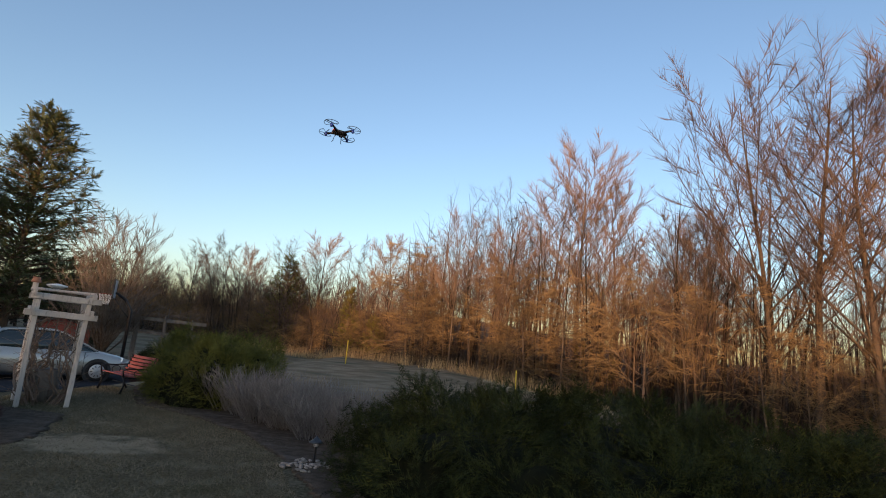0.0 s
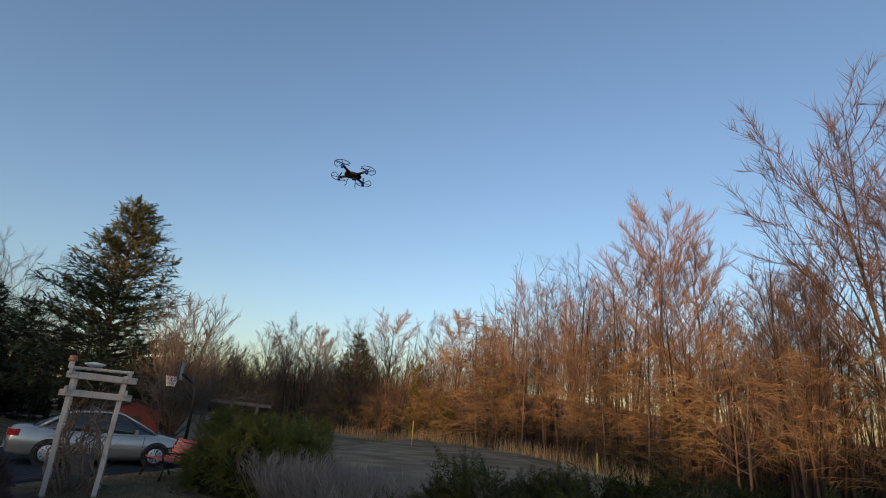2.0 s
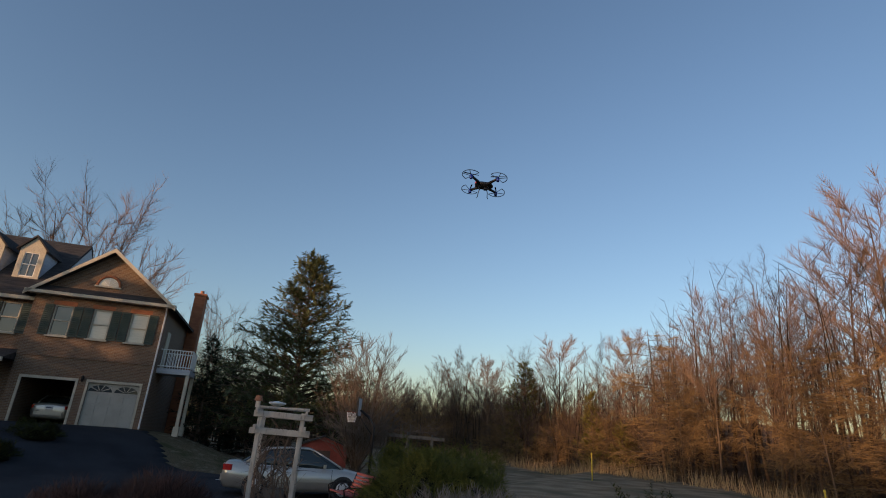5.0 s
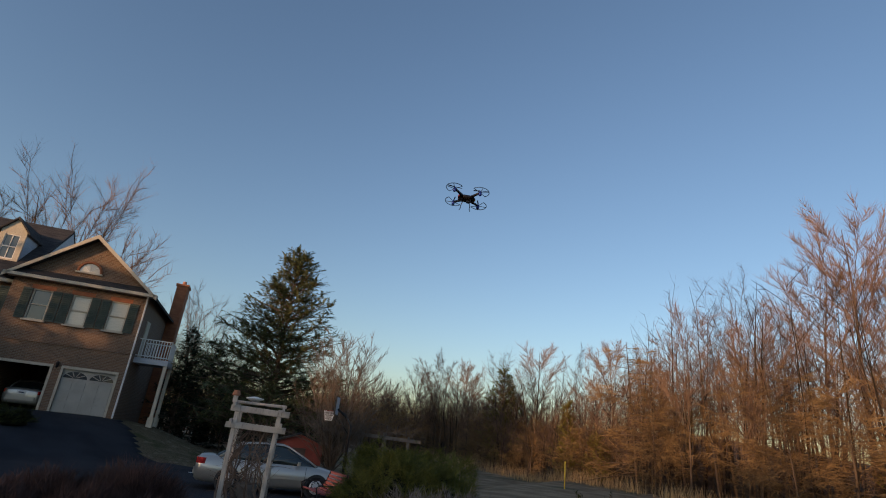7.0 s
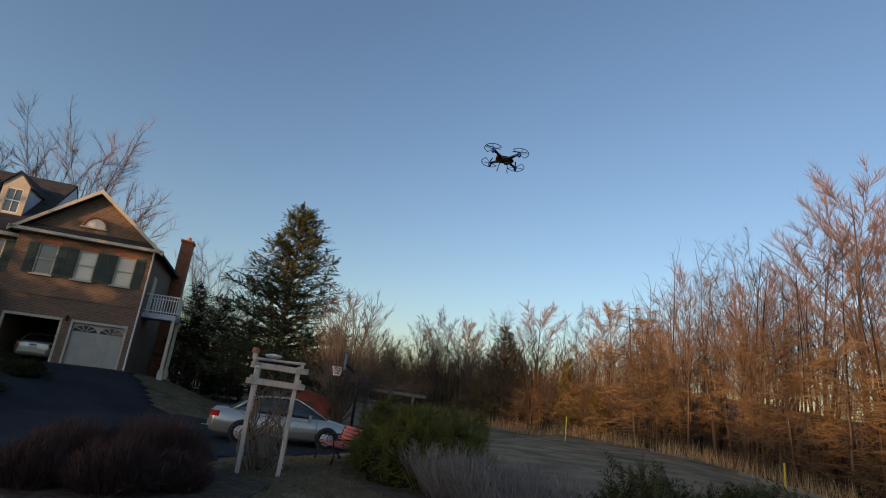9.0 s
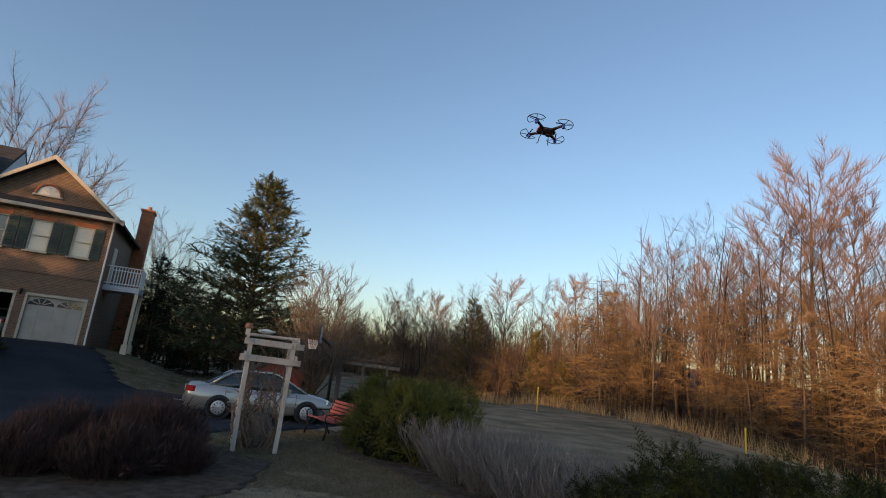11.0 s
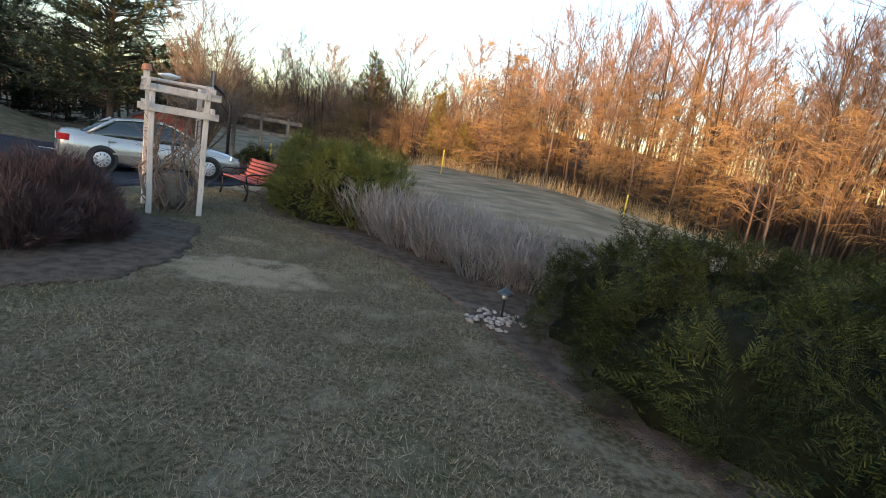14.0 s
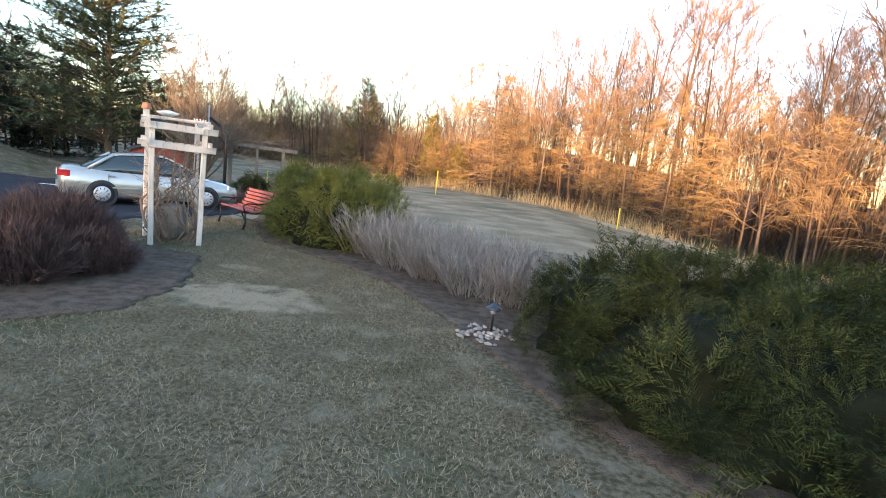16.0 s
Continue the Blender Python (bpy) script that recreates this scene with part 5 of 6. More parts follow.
# ---- path lamp, stones, markers ----
def path_lamp():
    x, y = -1.03, 5.37
    ob = thing("path_lamp", "small bronze garden path lamp among river stones", "lamp", pose(x, y, ground_z(x, y)))
    part("stake", Geo().lathe((0, 0, -0.1), [(0.014, 0), (0.014, 0.30), (0.018, 0.31), (0.018, 0.33)], 10), "black_trim", ob, "", True)
    part("lens", Geo().lathe((0, 0, 0.215), [(0.03, 0), (0.036, 0.02), (0.034, 0.055)], 14), "lamp_clear", ob, "clear lamp lens", True)
    part("shade", Geo().lathe((0, 0, 0.262), [(0.085, 0), (0.088, 0.008), (0.05, 0.03), (0.03, 0.05), (0.012, 0.062), (0.01, 0.075)], 20), "lamp_metal", ob, "stepped metal shade", True)


path_lamp()


def stone_mesh(seed):
    bm = bmesh.new()
    bmesh.ops.create_icosphere(bm, subdivisions=1, radius=1)
    for v in bm.verts:
        v.co *= 1 + 0.28 * noise.noise(v.co * 1.3 + Vector((seed * 7, 0, 0)))
        v.co.z *= 0.6
    me = bpy.data.meshes.new("river_stone")
    bm.to_mesh(me)
    bm.free()
    me.materials.append(M["stone"])
    me.polygons.foreach_set("use_smooth", [True] * len(me.polygons))
    return me


STONES = [stone_mesh(s) for s in range(5)]
rng = random.Random(14)


def stone(x, y, r, label, group):
    ob = new("river_stone", STONES[rng.randrange(5)])
    ob.matrix_world = pose(x, y, ground_z(x, y) + r * 0.35 + 0.015, rng.uniform(-15, 15), rng.uniform(-15, 15), rng.uniform(0, 360)) @ Matrix.Diagonal((r * rng.uniform(0.9, 1.5), r, r, 1))
    tagged(ob, label, "stone", group)


for n in range(72):
    w, k = rng.uniform(0, 6.28), math.sqrt(rng.random())
    stone(-1.10 + 0.30 * k * math.cos(w), 5.25 + 0.33 * k * math.sin(w), rng.uniform(0.016, 0.036), "pale rounded river stone beside the path lamp", "lamp stones")
for n in range(26):
    k = rng.random()
    stone(-7.0 - 1.6 * k + rng.uniform(-0.12, 0.12), 3.75 + 1.75 * k + rng.uniform(-0.1, 0.1), rng.uniform(0.03, 0.07), "pale rounded stone edging the driveway", "driveway stones")


def marker(x, y, h, label):
    ob = thing("marker_post", label, "post", pose(x, y, ground_z(x, y)), "marker posts")
    part("shaft", Geo().lathe((0, 0, -0.1), [(0.03, 0), (0.03, h + 0.08), (0.022, h + 0.1)], 10), "yellow", ob, "", True)
    part("cap", Geo().lathe((0, 0, h), [(0.036, 0), (0.036, 0.09), (0.02, 0.12)], 10), "yellow", ob, "", True)


marker(-5.0, 28.6, 1.15, "yellow plastic marker post in the mown field")
marker(3.9, 24.4, 0.85, "yellow plastic marker post near the wood's edge")
x, y = polar(-27.2, 30.0)
marker(x, y, 0.75, "small yellow marker post beyond the pergola")


# ---- basketball hoop ----
def hoop():
    x, y = -12.2, 19.8
    ob = thing("basketball_hoop", "basketball hoop on a black pole beside the driveway", "basketball hoop", pose(x, y, ground_z(x, y), 0, 0, 28))
    part("pole", Geo().tube([Vector((0, 0, -0.1)), Vector((0, 0, 2.35)), Vector((-0.25, 0, 2.75)), Vector((-0.62, 0, 3.0))], [0.065, 0.06, 0.055, 0.05], 10), "iron", ob, "", True)
    part("brace", Geo().tube([Vector((0, 0, 2.0)), Vector((-0.35, 0, 2.4)), Vector((-0.62, 0, 2.75))], [0.025] * 3, 8), "iron", ob, "", True)
    board = part("backboard", Geo().box((-0.68, 0, 3.12), (0.05, 1.1, 0.74), bevel=0.008), "hoop_board", ob, "pale backboard seen nearly edge-on")
    g = Geo()
    for zz in (2.76, 3.48):
        g.box((-0.68, 0, zz), (0.065, 1.12, 0.03))
    for yy in (-0.55, 0.55):
        g.box((-0.68, yy, 3.12), (0.065, 0.03, 0.74))
    part("rim_frame", g, "black_trim", board)
    ring = [Vector((-0.95 + 0.23 * math.cos(a), 0.23 * math.sin(a), 2.9)) for a in [2 * math.pi * k / 20 for k in range(21)]]
    part("rim", Geo().tube(ring, [0.01] * 21, 6), "barn_red", ob, "red steel ring", True)
    g = Geo()
    for k in range(12):
        a, b = 2 * math.pi * k / 12, 2 * math.pi * (k + 0.5) / 12
        for s in (1, -1):
            g.tube([Vector((-0.95 + 0.23 * math.cos(a), 0.23 * math.sin(a), 2.89)), Vector((-0.95 + 0.19 * math.cos(a + s * 0.26), 0.19 * math.sin(a + s * 0.26), 2.72)), Vector((-0.95 + 0.14 * math.cos(a + s * 0.5), 0.14 * math.sin(a + s * 0.5), 2.5))], [0.007] * 3, 4)
    part("net", g, "net", ob, "white cord net")


hoop()


# ---- the long pergola beyond the driveway ----
def pergola():
    x, y = -15.8, 24.0
    ob = thing("pergola", "long silvered wooden vine pergola beyond the driveway", "pergola", pose(x, y, ground_z(x, y), 0, 0, 26) @ Matrix.Diagonal((1, 1, 1.1, 1)))
    for i in range(4):
        for k in (0, 1.5):
            plank("post", (i * 1.25, k, -0.1), (i * 1.25, k, 2.0 - 0.05 * i), 0.12, 0.12, "grey_wood", ob, z_up=(0, 1, 0))
        plank("crossbeam", (i * 1.25, -0.5, 2.08 - 0.05 * i), (i * 1.25, 2.0, 2.08 - 0.05 * i), 0.05, 0.14, "grey_wood", ob)
    for k in (-0.08, 1.58):
        plank("beam", (-0.7, k, 1.95), (4.4, k, 1.82), 0.05, 0.15, "grey_wood", ob)
        plank("rail", (-0.7, k, 1.32), (4.4, k, 1.22), 0.04, 0.09, "grey_wood", ob)
    for i in range(9):
        plank("top_stake", (-0.4 + i * 0.5, 0.2 + (i % 3) * 0.5, 2.0), (-0.4 + i * 0.5, 0.2 + (i % 3) * 0.5, 2.42), 0.03, 0.03, "grey_wood", ob, z_up=(0, 1, 0))
    rng = random.Random(8)
    for _ in range(22):
        pts = branch_line(Vector((rng.uniform(-0.5, 3.6), rng.uniform(0, 1.5), 2.1)), Vector((rng.uniform(-1, 1), rng.uniform(-0.4, 0.4), 0.05)), rng.uniform(1, 2.4), 5, -0.03, 0.25, rng)
        g = Geo().tube(pts, [0.018, 0.016, 0.014, 0.011, 0.008, 0.005], 4, False)
        for _ in range(14):
            p, d = along(pts, rng.random())
            g.tube(branch_line(p, aside(d, 0.9, rng), rng.uniform(0.3, 0.8), 2, -0.1, 0.3, rng), [0.007, 0.006, 0.003], 3, False)
        part("vine", g, "vine", ob)


pergola()


def red_shed():
    x, y = polar(-36.8, 30.0)
    ob = thing("garden_shed", "low dark red garden shed beyond the driveway", "shed", pose(x, y, ground_z(x, y), 0, 0, 40))
    part("wall", Geo().slab([(-1.2, -0.1), (1.2, -0.1), (1.2, 1.3), (0, 1.75), (-1.2, 1.3)], -0.8, 0.8), "barn_red", ob, "dark red board walls")
    for s in (-1, 1):
        part("roof", Geo().slab([(0, 1.77), (s * 1.35, 1.26), (s * 1.35, 1.32), (0, 1.83)], -0.95, 0.95), "roof", ob)
    part("door", Geo().box((0.0, -0.82, 0.55), (0.7, 0.04, 1.1)), "door_dark", ob)


red_shed()

# ---- the sedans ----


def loft(stations, ring_of):
    g = Geo()
    rings = [ring_of(*s) for s in stations]
    n = len(rings[0])
    for r in rings:
        g.v.extend(r)
    for i in range(len(rings) - 1):
        for k in range(n):
            j = (k + 1) % n
            g.f.append((i * n + k, i * n + j, (i + 1) * n + j, (i + 1) * n + k))
    g.f.append(tuple(range(n - 1, -1, -1)))
    g.f.append(tuple((len(rings) - 1) * n + k for k in range(n)))
    return g


def smooth_stations(rows, steps=3):
    """Rows of numbers with eased rows put between them."""
    out = []
    for a, b in zip(rows, rows[1:]):
        for k in range(steps):
            t = k / steps
            out.append(tuple(p + (q - p) * t for p, q in zip(a, b)))
    out.append(rows[-1])
    return out


def sedan(label, m):
    """A four-door sedan; x ahead, y to its left, origin on the ground."""
    ob = thing("sedan_car", label, "car", m, "sedans")
    rows = [(-2.41, 0.60, 0.42, 0.70, 0.74), (-2.38, 0.74, 0.32, 0.86, 0.92), (-2.30, 0.83, 0.26, 0.95, 1.00), (-2.05, 0.885, 0.22, 0.965, 1.025), (-1.6, 0.905, 0.20, 0.95, 1.01), (-0.9, 0.91, 0.19, 0.93, 0.98), (0.3, 0.91, 0.19, 0.905, 0.95), (1.0, 0.908, 0.19, 0.885, 0.94), (1.5, 0.895, 0.20, 0.83, 0.885), (1.95, 0.86, 0.22, 0.74, 0.79), (2.22, 0.78, 0.24, 0.655, 0.695), (2.36, 0.66, 0.28, 0.58, 0.61), (2.42, 0.48, 0.36, 0.50, 0.52)]

    def ring(x, w, zb, zs, zt):
        zm = zb + (zs - zb) * 0.55
        half = [(0.0, zb), (w * 0.86, zb), (w * 0.96, zb + 0.10), (w, zm), (w * 0.985, zm + 0.06), (w * 0.955, zs), (w * 0.86, zt - 0.012), (w * 0.45, zt + 0.012)]
        return [(x, y, z) for y, z in half] + [(x, 0.0, zt + 0.02)] + [(x, -y, z) for y, z in reversed(half[1:])]

    part("body", loft(smooth_stations(rows), ring), "car_paint", ob, "silver painted body", True)
    cab = [(-1.95, 0.76, 0.92, 0.72, 0.98), (-1.50, 0.83, 0.90, 0.69, 1.24), (-1.05, 0.86, 0.88, 0.66, 1.42), (-0.4, 0.87, 0.87, 0.665, 1.475), (0.2, 0.87, 0.86, 0.66, 1.465), (0.65, 0.86, 0.86, 0.665, 1.30), (1.36, 0.78, 0.86, 0.72, 0.93)]

    def cab_ring(x, wb, zb, wt, zt):
        return [(x, -wb, zb), (x, -wb * 0.985, zb + (zt - zb) * 0.3), (x, -wt, zt - 0.03), (x, -wt * 0.8, zt), (x, 0, zt + 0.02), (x, wt * 0.8, zt), (x, wt, zt - 0.03), (x, wb * 0.985, zb + (zt - zb) * 0.3), (x, wb, zb)]

    part("greenhouse", loft(smooth_stations(cab), cab_ring), "car_glass", ob, "dark tinted glass", True)
    roof = [(-1.2, 0.63, 1.37), (-0.98, 0.66, 1.45), (-0.4, 0.672, 1.497), (0.18, 0.665, 1.49), (0.4, 0.65, 1.42)]
    part("roof", loft(smooth_stations(roof), lambda x, w, z: [(x, -w, z - 0.035), (x, -w * 0.85, z), (x, 0, z + 0.022), (x, w * 0.85, z), (x, w, z - 0.035), (x, 0, z - 0.03)]), "car_paint", ob, "", True)
    for s in (-1, 1):
        for name, a, b, r in (("front_pillar", (1.30, 0.77, 0.92), (0.32, 0.655, 1.445), 0.028), ("centre_pillar", (-0.28, 0.878, 0.88), (-0.32, 0.672, 1.455), 0.03), ("rear_pillar", (-1.72, 0.80, 0.97), (-1.1, 0.65, 1.41), 0.055)):
            p, q = Vector((a[0], a[1] * s, a[2])), Vector((b[0], b[1] * s, b[2]))
            part(name, Geo().tube([p, p.lerp(q, 0.5) + Vector((0, 0.035 * s, 0.015)), q], [r, r * 0.9, r * 0.8], 8), "car_paint" if name != "centre_pillar" else "black_trim", ob, "", True)
        for x in (1.37, -1.37):
            c = Vector((x, s * 0.80, 0.315))
            rot = Matrix.Translation(c) @ Matrix.Rotation(-s * math.pi / 2, 4, "X")
            # uncut arch: a black disc whose colour gives the shade of the opening
            arch = part("wheel_arch", Geo().lathe((0, 0, 0), [(0.385, -0.12), (0.385, 0.112)], 24).moved(rot), "black_trim", ob, "black disc in place of the shaded wheel opening")
            wheel = part("wheel", Geo().lathe((0, 0, 0), [(0.22, -0.10), (0.29, -0.105), (0.315, -0.06), (0.315, 0.09), (0.295, 0.128), (0.225, 0.132), (0.215, 0.10)], 28).moved(rot), "tyre", ob, "black tyre", True)
            part("hubcap", Geo().lathe((0, 0, 0), [(0.214, 0.10), (0.212, 0.128), (0.19, 0.135), (0.10, 0.14), (0.045, 0.15), (0.02, 0.152)], 24).moved(rot), "hubcap", wheel, "silver multi-spoke hubcap", True)
            g = Geo()
            for k in range(10):
                w = 2 * math.pi * k / 10
                g.box((0.145 * math.cos(w), 0.145 * math.sin(w), 0.138), (0.055, 0.024, 0.012), Matrix.Rotation(w, 3, "Z"))
            part("hubcap_slots", g.moved(rot), "black_trim", wheel)
        part("mirror", Geo().box((0.72, s * 0.97, 0.98), (0.10, 0.17, 0.12), bevel=0.02), "car_paint", ob)
        part("tail_lamp", Geo().box((-2.215, s * 0.70, 0.83), (0.30, 0.30, 0.17), Matrix.Rotation(s * 0.42, 3, "Z"), bevel=0.03), "tail_red", ob, "red tail lamp")
        part("headlamp", Geo().box((2.10, s * 0.66, 0.655), (0.34, 0.26, 0.12), Matrix.Rotation(-s * 0.55, 3, "Z") @ Matrix.Rotation(0.18, 3, "Y"), bevel=0.03), "lamp_clear", ob, "clear headlamp")
        for x in (0.05, -0.95):
            part("door_handle", Geo().box((x - 0.2, s * 0.912, 0.83), (0.2, 0.035, 0.03), bevel=0.008), "car_paint", ob)
        for x in (0.98, -0.26, -1.22):
            part("door_seam", Geo().box((x, s * 0.9005, 0.60), (0.012, 0.02, 0.56)), "black_trim", ob)
        part("side_moulding", Geo().box((-0.05, s * 0.909, 0.50), (2.15, 0.02, 0.04)), "car_paint", ob)
    part("rear_bumper", Geo().box((-2.36, 0, 0.52), (0.16, 1.36, 0.20), bevel=0.04), "car_paint", ob)
    plate = part("plate", Geo().box((-2.425, 0, 0.80), (0.02, 0.34, 0.17), bevel=0.004), "plate", ob, "white licence plate")
    part("plate_bar", Geo().box((-2.437, 0, 0.80), (0.006, 0.24, 0.06), bevel=0.001), "plate_ink", plate)
    part("grille", Geo().box((2.405, 0, 0.56), (0.05, 0.5, 0.08), bevel=0.01), "black_trim", ob)
    return ob


car_turn = 43.0
car = sedan("silver four-door sedan standing on the driveway", pose(-12.0, 15.3, ground_z(-12.0, 15.3) + 0.035, 0, 0, car_turn))

# ---- the brick house ----
HOUSE = pose(-30.75, 14.72, 0.86, 0, 0, 43.7)


def holed_wall(x0, x1, z0, z1, y0, y1, holes):
    """A wall in the xz plane with openings right through it; holes are x0, x1, z0, z1."""
    xs = sorted({x0, x1, *[h[0] for h in holes], *[h[1] for h in holes]})
    zs = sorted({z0, z1, *[h[2] for h in holes], *[h[3] for h in holes]})
    g = Geo()
    for xa, xb in zip(xs, xs[1:]):
        for za, zb in zip(zs, zs[1:]):
            cx, cz = (xa + xb) / 2, (za + zb) / 2
            if not any(h[0] < cx < h[1] and h[2] < cz < h[3] for h in holes):
                g.slab([(xa, za), (xb, za), (xb, zb), (xa, zb)], y0, y1)
    return g


def sash_window(parent, x, z0, z1, w, y, blind=False, shutters=True):
    win = part("window", Geo().slab([(x - w / 2 + 0.06, z0 + 0.06), (x + w / 2 - 0.06, z0 + 0.06), (x + w / 2 - 0.06, z1 - 0.06), (x - w / 2 + 0.06, z1 - 0.06)], y + 0.10, y + 0.115), "blind" if blind else "pane", parent, "window pane with a drawn cream blind behind" if blind else "dark reflecting window pane")
    g = Geo()
    for xx in (x - w / 2 + 0.035, x + w / 2 - 0.035):
        g.box((xx, y + 0.07, (z0 + z1) / 2), (0.07, 0.10, z1 - z0))
    for zz in (z0 + 0.035, (z0 + z1) / 2, z1 - 0.035):
        g.box((x, y + 0.07, zz), (w, 0.10, 0.06))
    part("window_frame", g, "trim", win, "cream painted sash frame")
    part("window_sill", Geo().box((x, y - 0.04, z0 - 0.04), (w + 0.16, 0.2, 0.07)), "trim", win)
    if shutters:
        for s in (-1, 1):
            sx = x + s * (w / 2 + 0.24)
            sh = part("shutter", Geo().box((sx, y - 0.03, (z0 + z1) / 2), (0.42, 0.045, z1 - z0)), "shutter", parent, "dark green louvred shutter")
            g = Geo()
            n = 14
            for k in range(n):
                g.box((sx, y - 0.058, z0 + 0.12 + (z1 - z0 - 0.24) * k / (n - 1)), (0.32, 0.012, 0.05), Matrix.Rotation(0.4, 3, "X"))
            part("louvres", g, "shutter", sh)


def house():
    ob = thing("brick_house", "two-storey brown brick house with front gable and two garage bays", "house", HOUSE)
    W, E, A = 6.4, 6.6, 9.1
    g1, g2 = (0.5, 2.95, -0.2, 2.2), (3.5, 5.95, -0.2, 2.2)
    wins = [(1.47, 4.35, 5.95), (3.30, 4.35, 5.95), (5.13, 4.35, 5.95)]
    holes = [g1, g2] + [(x - 0.44, x + 0.44, a, b) for x, a, b in wins]
    part("front_wall", holed_wall(0, W, -0.6, E, 0, 0.3, holes), "brick_x", ob, "brown brick front wall")
    part("gable_wall", Geo().slab([(0, E), (W, E), (W / 2, A)], 0.002, 0.3), "brick_x", ob, "brown brick gable")
    part("side_wall", Geo().slab([(0.3, -0.6), (9.5, -0.6), (9.5, E), (0.3, E)], W - 0.3, W, "yz"), "brick_y", ob)
    part("side_wall", Geo().slab([(0.3, -0.6), (9.5, -0.6), (9.5, E), (0.3, E)], 0.0, 0.3, "yz"), "brick_y", ob)
    part("rear_wall", Geo().slab([(0, -0.6), (W, -0.6), (W, E), (W / 2, A), (0, E)], 9.5, 9.8), "brick_x", ob)
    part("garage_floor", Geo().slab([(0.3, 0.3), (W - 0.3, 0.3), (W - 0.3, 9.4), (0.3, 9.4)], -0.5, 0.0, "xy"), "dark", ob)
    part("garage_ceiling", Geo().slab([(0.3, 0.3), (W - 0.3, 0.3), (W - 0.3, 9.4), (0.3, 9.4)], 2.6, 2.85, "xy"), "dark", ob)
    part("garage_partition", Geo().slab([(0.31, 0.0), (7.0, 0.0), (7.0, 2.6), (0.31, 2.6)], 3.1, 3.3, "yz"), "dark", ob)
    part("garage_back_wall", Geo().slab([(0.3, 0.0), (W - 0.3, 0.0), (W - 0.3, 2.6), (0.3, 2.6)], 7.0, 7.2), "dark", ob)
    for x, a, b in wins:
        sash_window(ob, x, a, b, 0.88, 0.0, blind=x > 2)
        part("lintel", Geo().box((x, -0.005, b + 0.11), (1.1, 0.03, 0.22)), "chimney", ob, "soldier-course brick lintel")
    part("string_course", Geo().box((W / 2, -0.02, 3.35), (W, 0.06, 0.14)), "brick_x", ob)
    for h in (g1, g2):
        part("garage_frame", holed_wall(h[0] - 0.09, h[1] + 0.09, 0, h[3] + 0.1, -0.02, 0.06, [(h[0] + 0.02, h[1] - 0.02, -0.1, h[3] - 0.03)]), "trim", ob)
    # the closed garage door, four courses of panels with fan lights along the top
    door = part("garage_door", Geo().slab([(3.52, 0.0), (5.93, 0.0), (5.93, 2.17), (3.52, 2.17)], 0.12, 0.16), "garage_door", ob, "closed putty-coloured garage door with fan lights")
    for r in range(3):
        for c in range(4):
            part("panel", Geo().box((3.82 + c * 0.605, 0.112, 0.28 + r * 0.54), (0.5, 0.02, 0.40), bevel=0.006), "garage_door", door)
    for c in range(2):
        cx = 4.12 + c * 1.21
        arc = [(cx + 0.55 * math.cos(math.pi * k / 14), 1.74 + 0.33 * math.sin(math.pi * k / 14)) for k in range(15)]
        light = part("fan_light", Geo().slab(arc, 0.105, 0.115), "pane", door, "half-round fan light")
        for k in range(1, 5):
            w = math.pi * k / 5
            a, b = Vector((cx + 0.1 * math.cos(w), 0.10, 1.74 + 0.06 * math.sin(w))), Vector((cx + 0.53 * math.cos(w), 0.10, 1.74 + 0.32 * math.sin(w)))
            part("glazing_bar", Geo().tube([a, b], [0.02, 0.028], 5), "garage_door", light)
    part("wall_lamp", Geo().lathe((3.22, -0.1, 2.15), [(0.02, 0), (0.06, 0.05), (0.08, 0.25), (0.03, 0.32)], 8), "iron", ob, "black wall lantern between the garage bays")
    # half-round window in the gable
    arc = [(W / 2 + 0.5 * math.cos(math.pi * k / 16), 7.25 + 0.5 * math.sin(math.pi * k / 16)) for k in range(17)]
    half = part("fan_window", Geo().slab(arc, -0.02, 0.0), "blind", ob, "half-round gable window")
    ring = [Vector((W / 2 + 0.55 * math.cos(math.pi * k / 16), -0.03, 7.25 + 0.55 * math.sin(math.pi * k / 16))) for k in range(17)]
    part("arch_trim", Geo().tube(ring, [0.07] * 17, 6), "chimney", half, "arched brick surround")
    part("window_sill", Geo().box((W / 2, -0.05, 7.2), (1.3, 0.14, 0.08)), "trim", half)
    for k in range(1, 4):
        w = math.pi * k / 4
        part("glazing_bar", Geo().tube([Vector((W / 2, -0.03, 7.26)), Vector((W / 2 + 0.48 * math.cos(w), -0.03, 7.25 + 0.48 * math.sin(w)))], [0.014, 0.014], 5), "white_trim", half)
    # wing roof with its rakes, pent strip and gutter
    slope = (A - E) / (W / 2)
    for s in (-1, 1):
        edge = W / 2 + s * (W / 2 + 0.42)
        ez = E - 0.42 * slope
        part("roof", Geo().slab([(W / 2, A + 0.02), (edge, ez + 0.02), (edge, ez + 0.16), (W / 2, A + 0.2)], -0.42, 9.9), "roof", ob, "dark shingled roof slope")
        part("rake_board", Geo().slab([(W / 2, A - 0.02), (edge, ez - 0.02), (edge, ez + 0.17), (W / 2, A + 0.21)], -0.50, -0.425), "trim", ob, "cream rake board")
    part("pent_roof", Geo().slab([(-0.44, E - 0.02), (0.0, E + 0.34), (0.0, E - 0.02)], 0.12, W - 0.12, "yz"), "roof", ob, "narrow shingled strip under the gable")
    part("eave_board", Geo().box((W / 2, -0.25, E - 0.11), (W + 0.8, 0.5, 0.16)), "trim", ob)
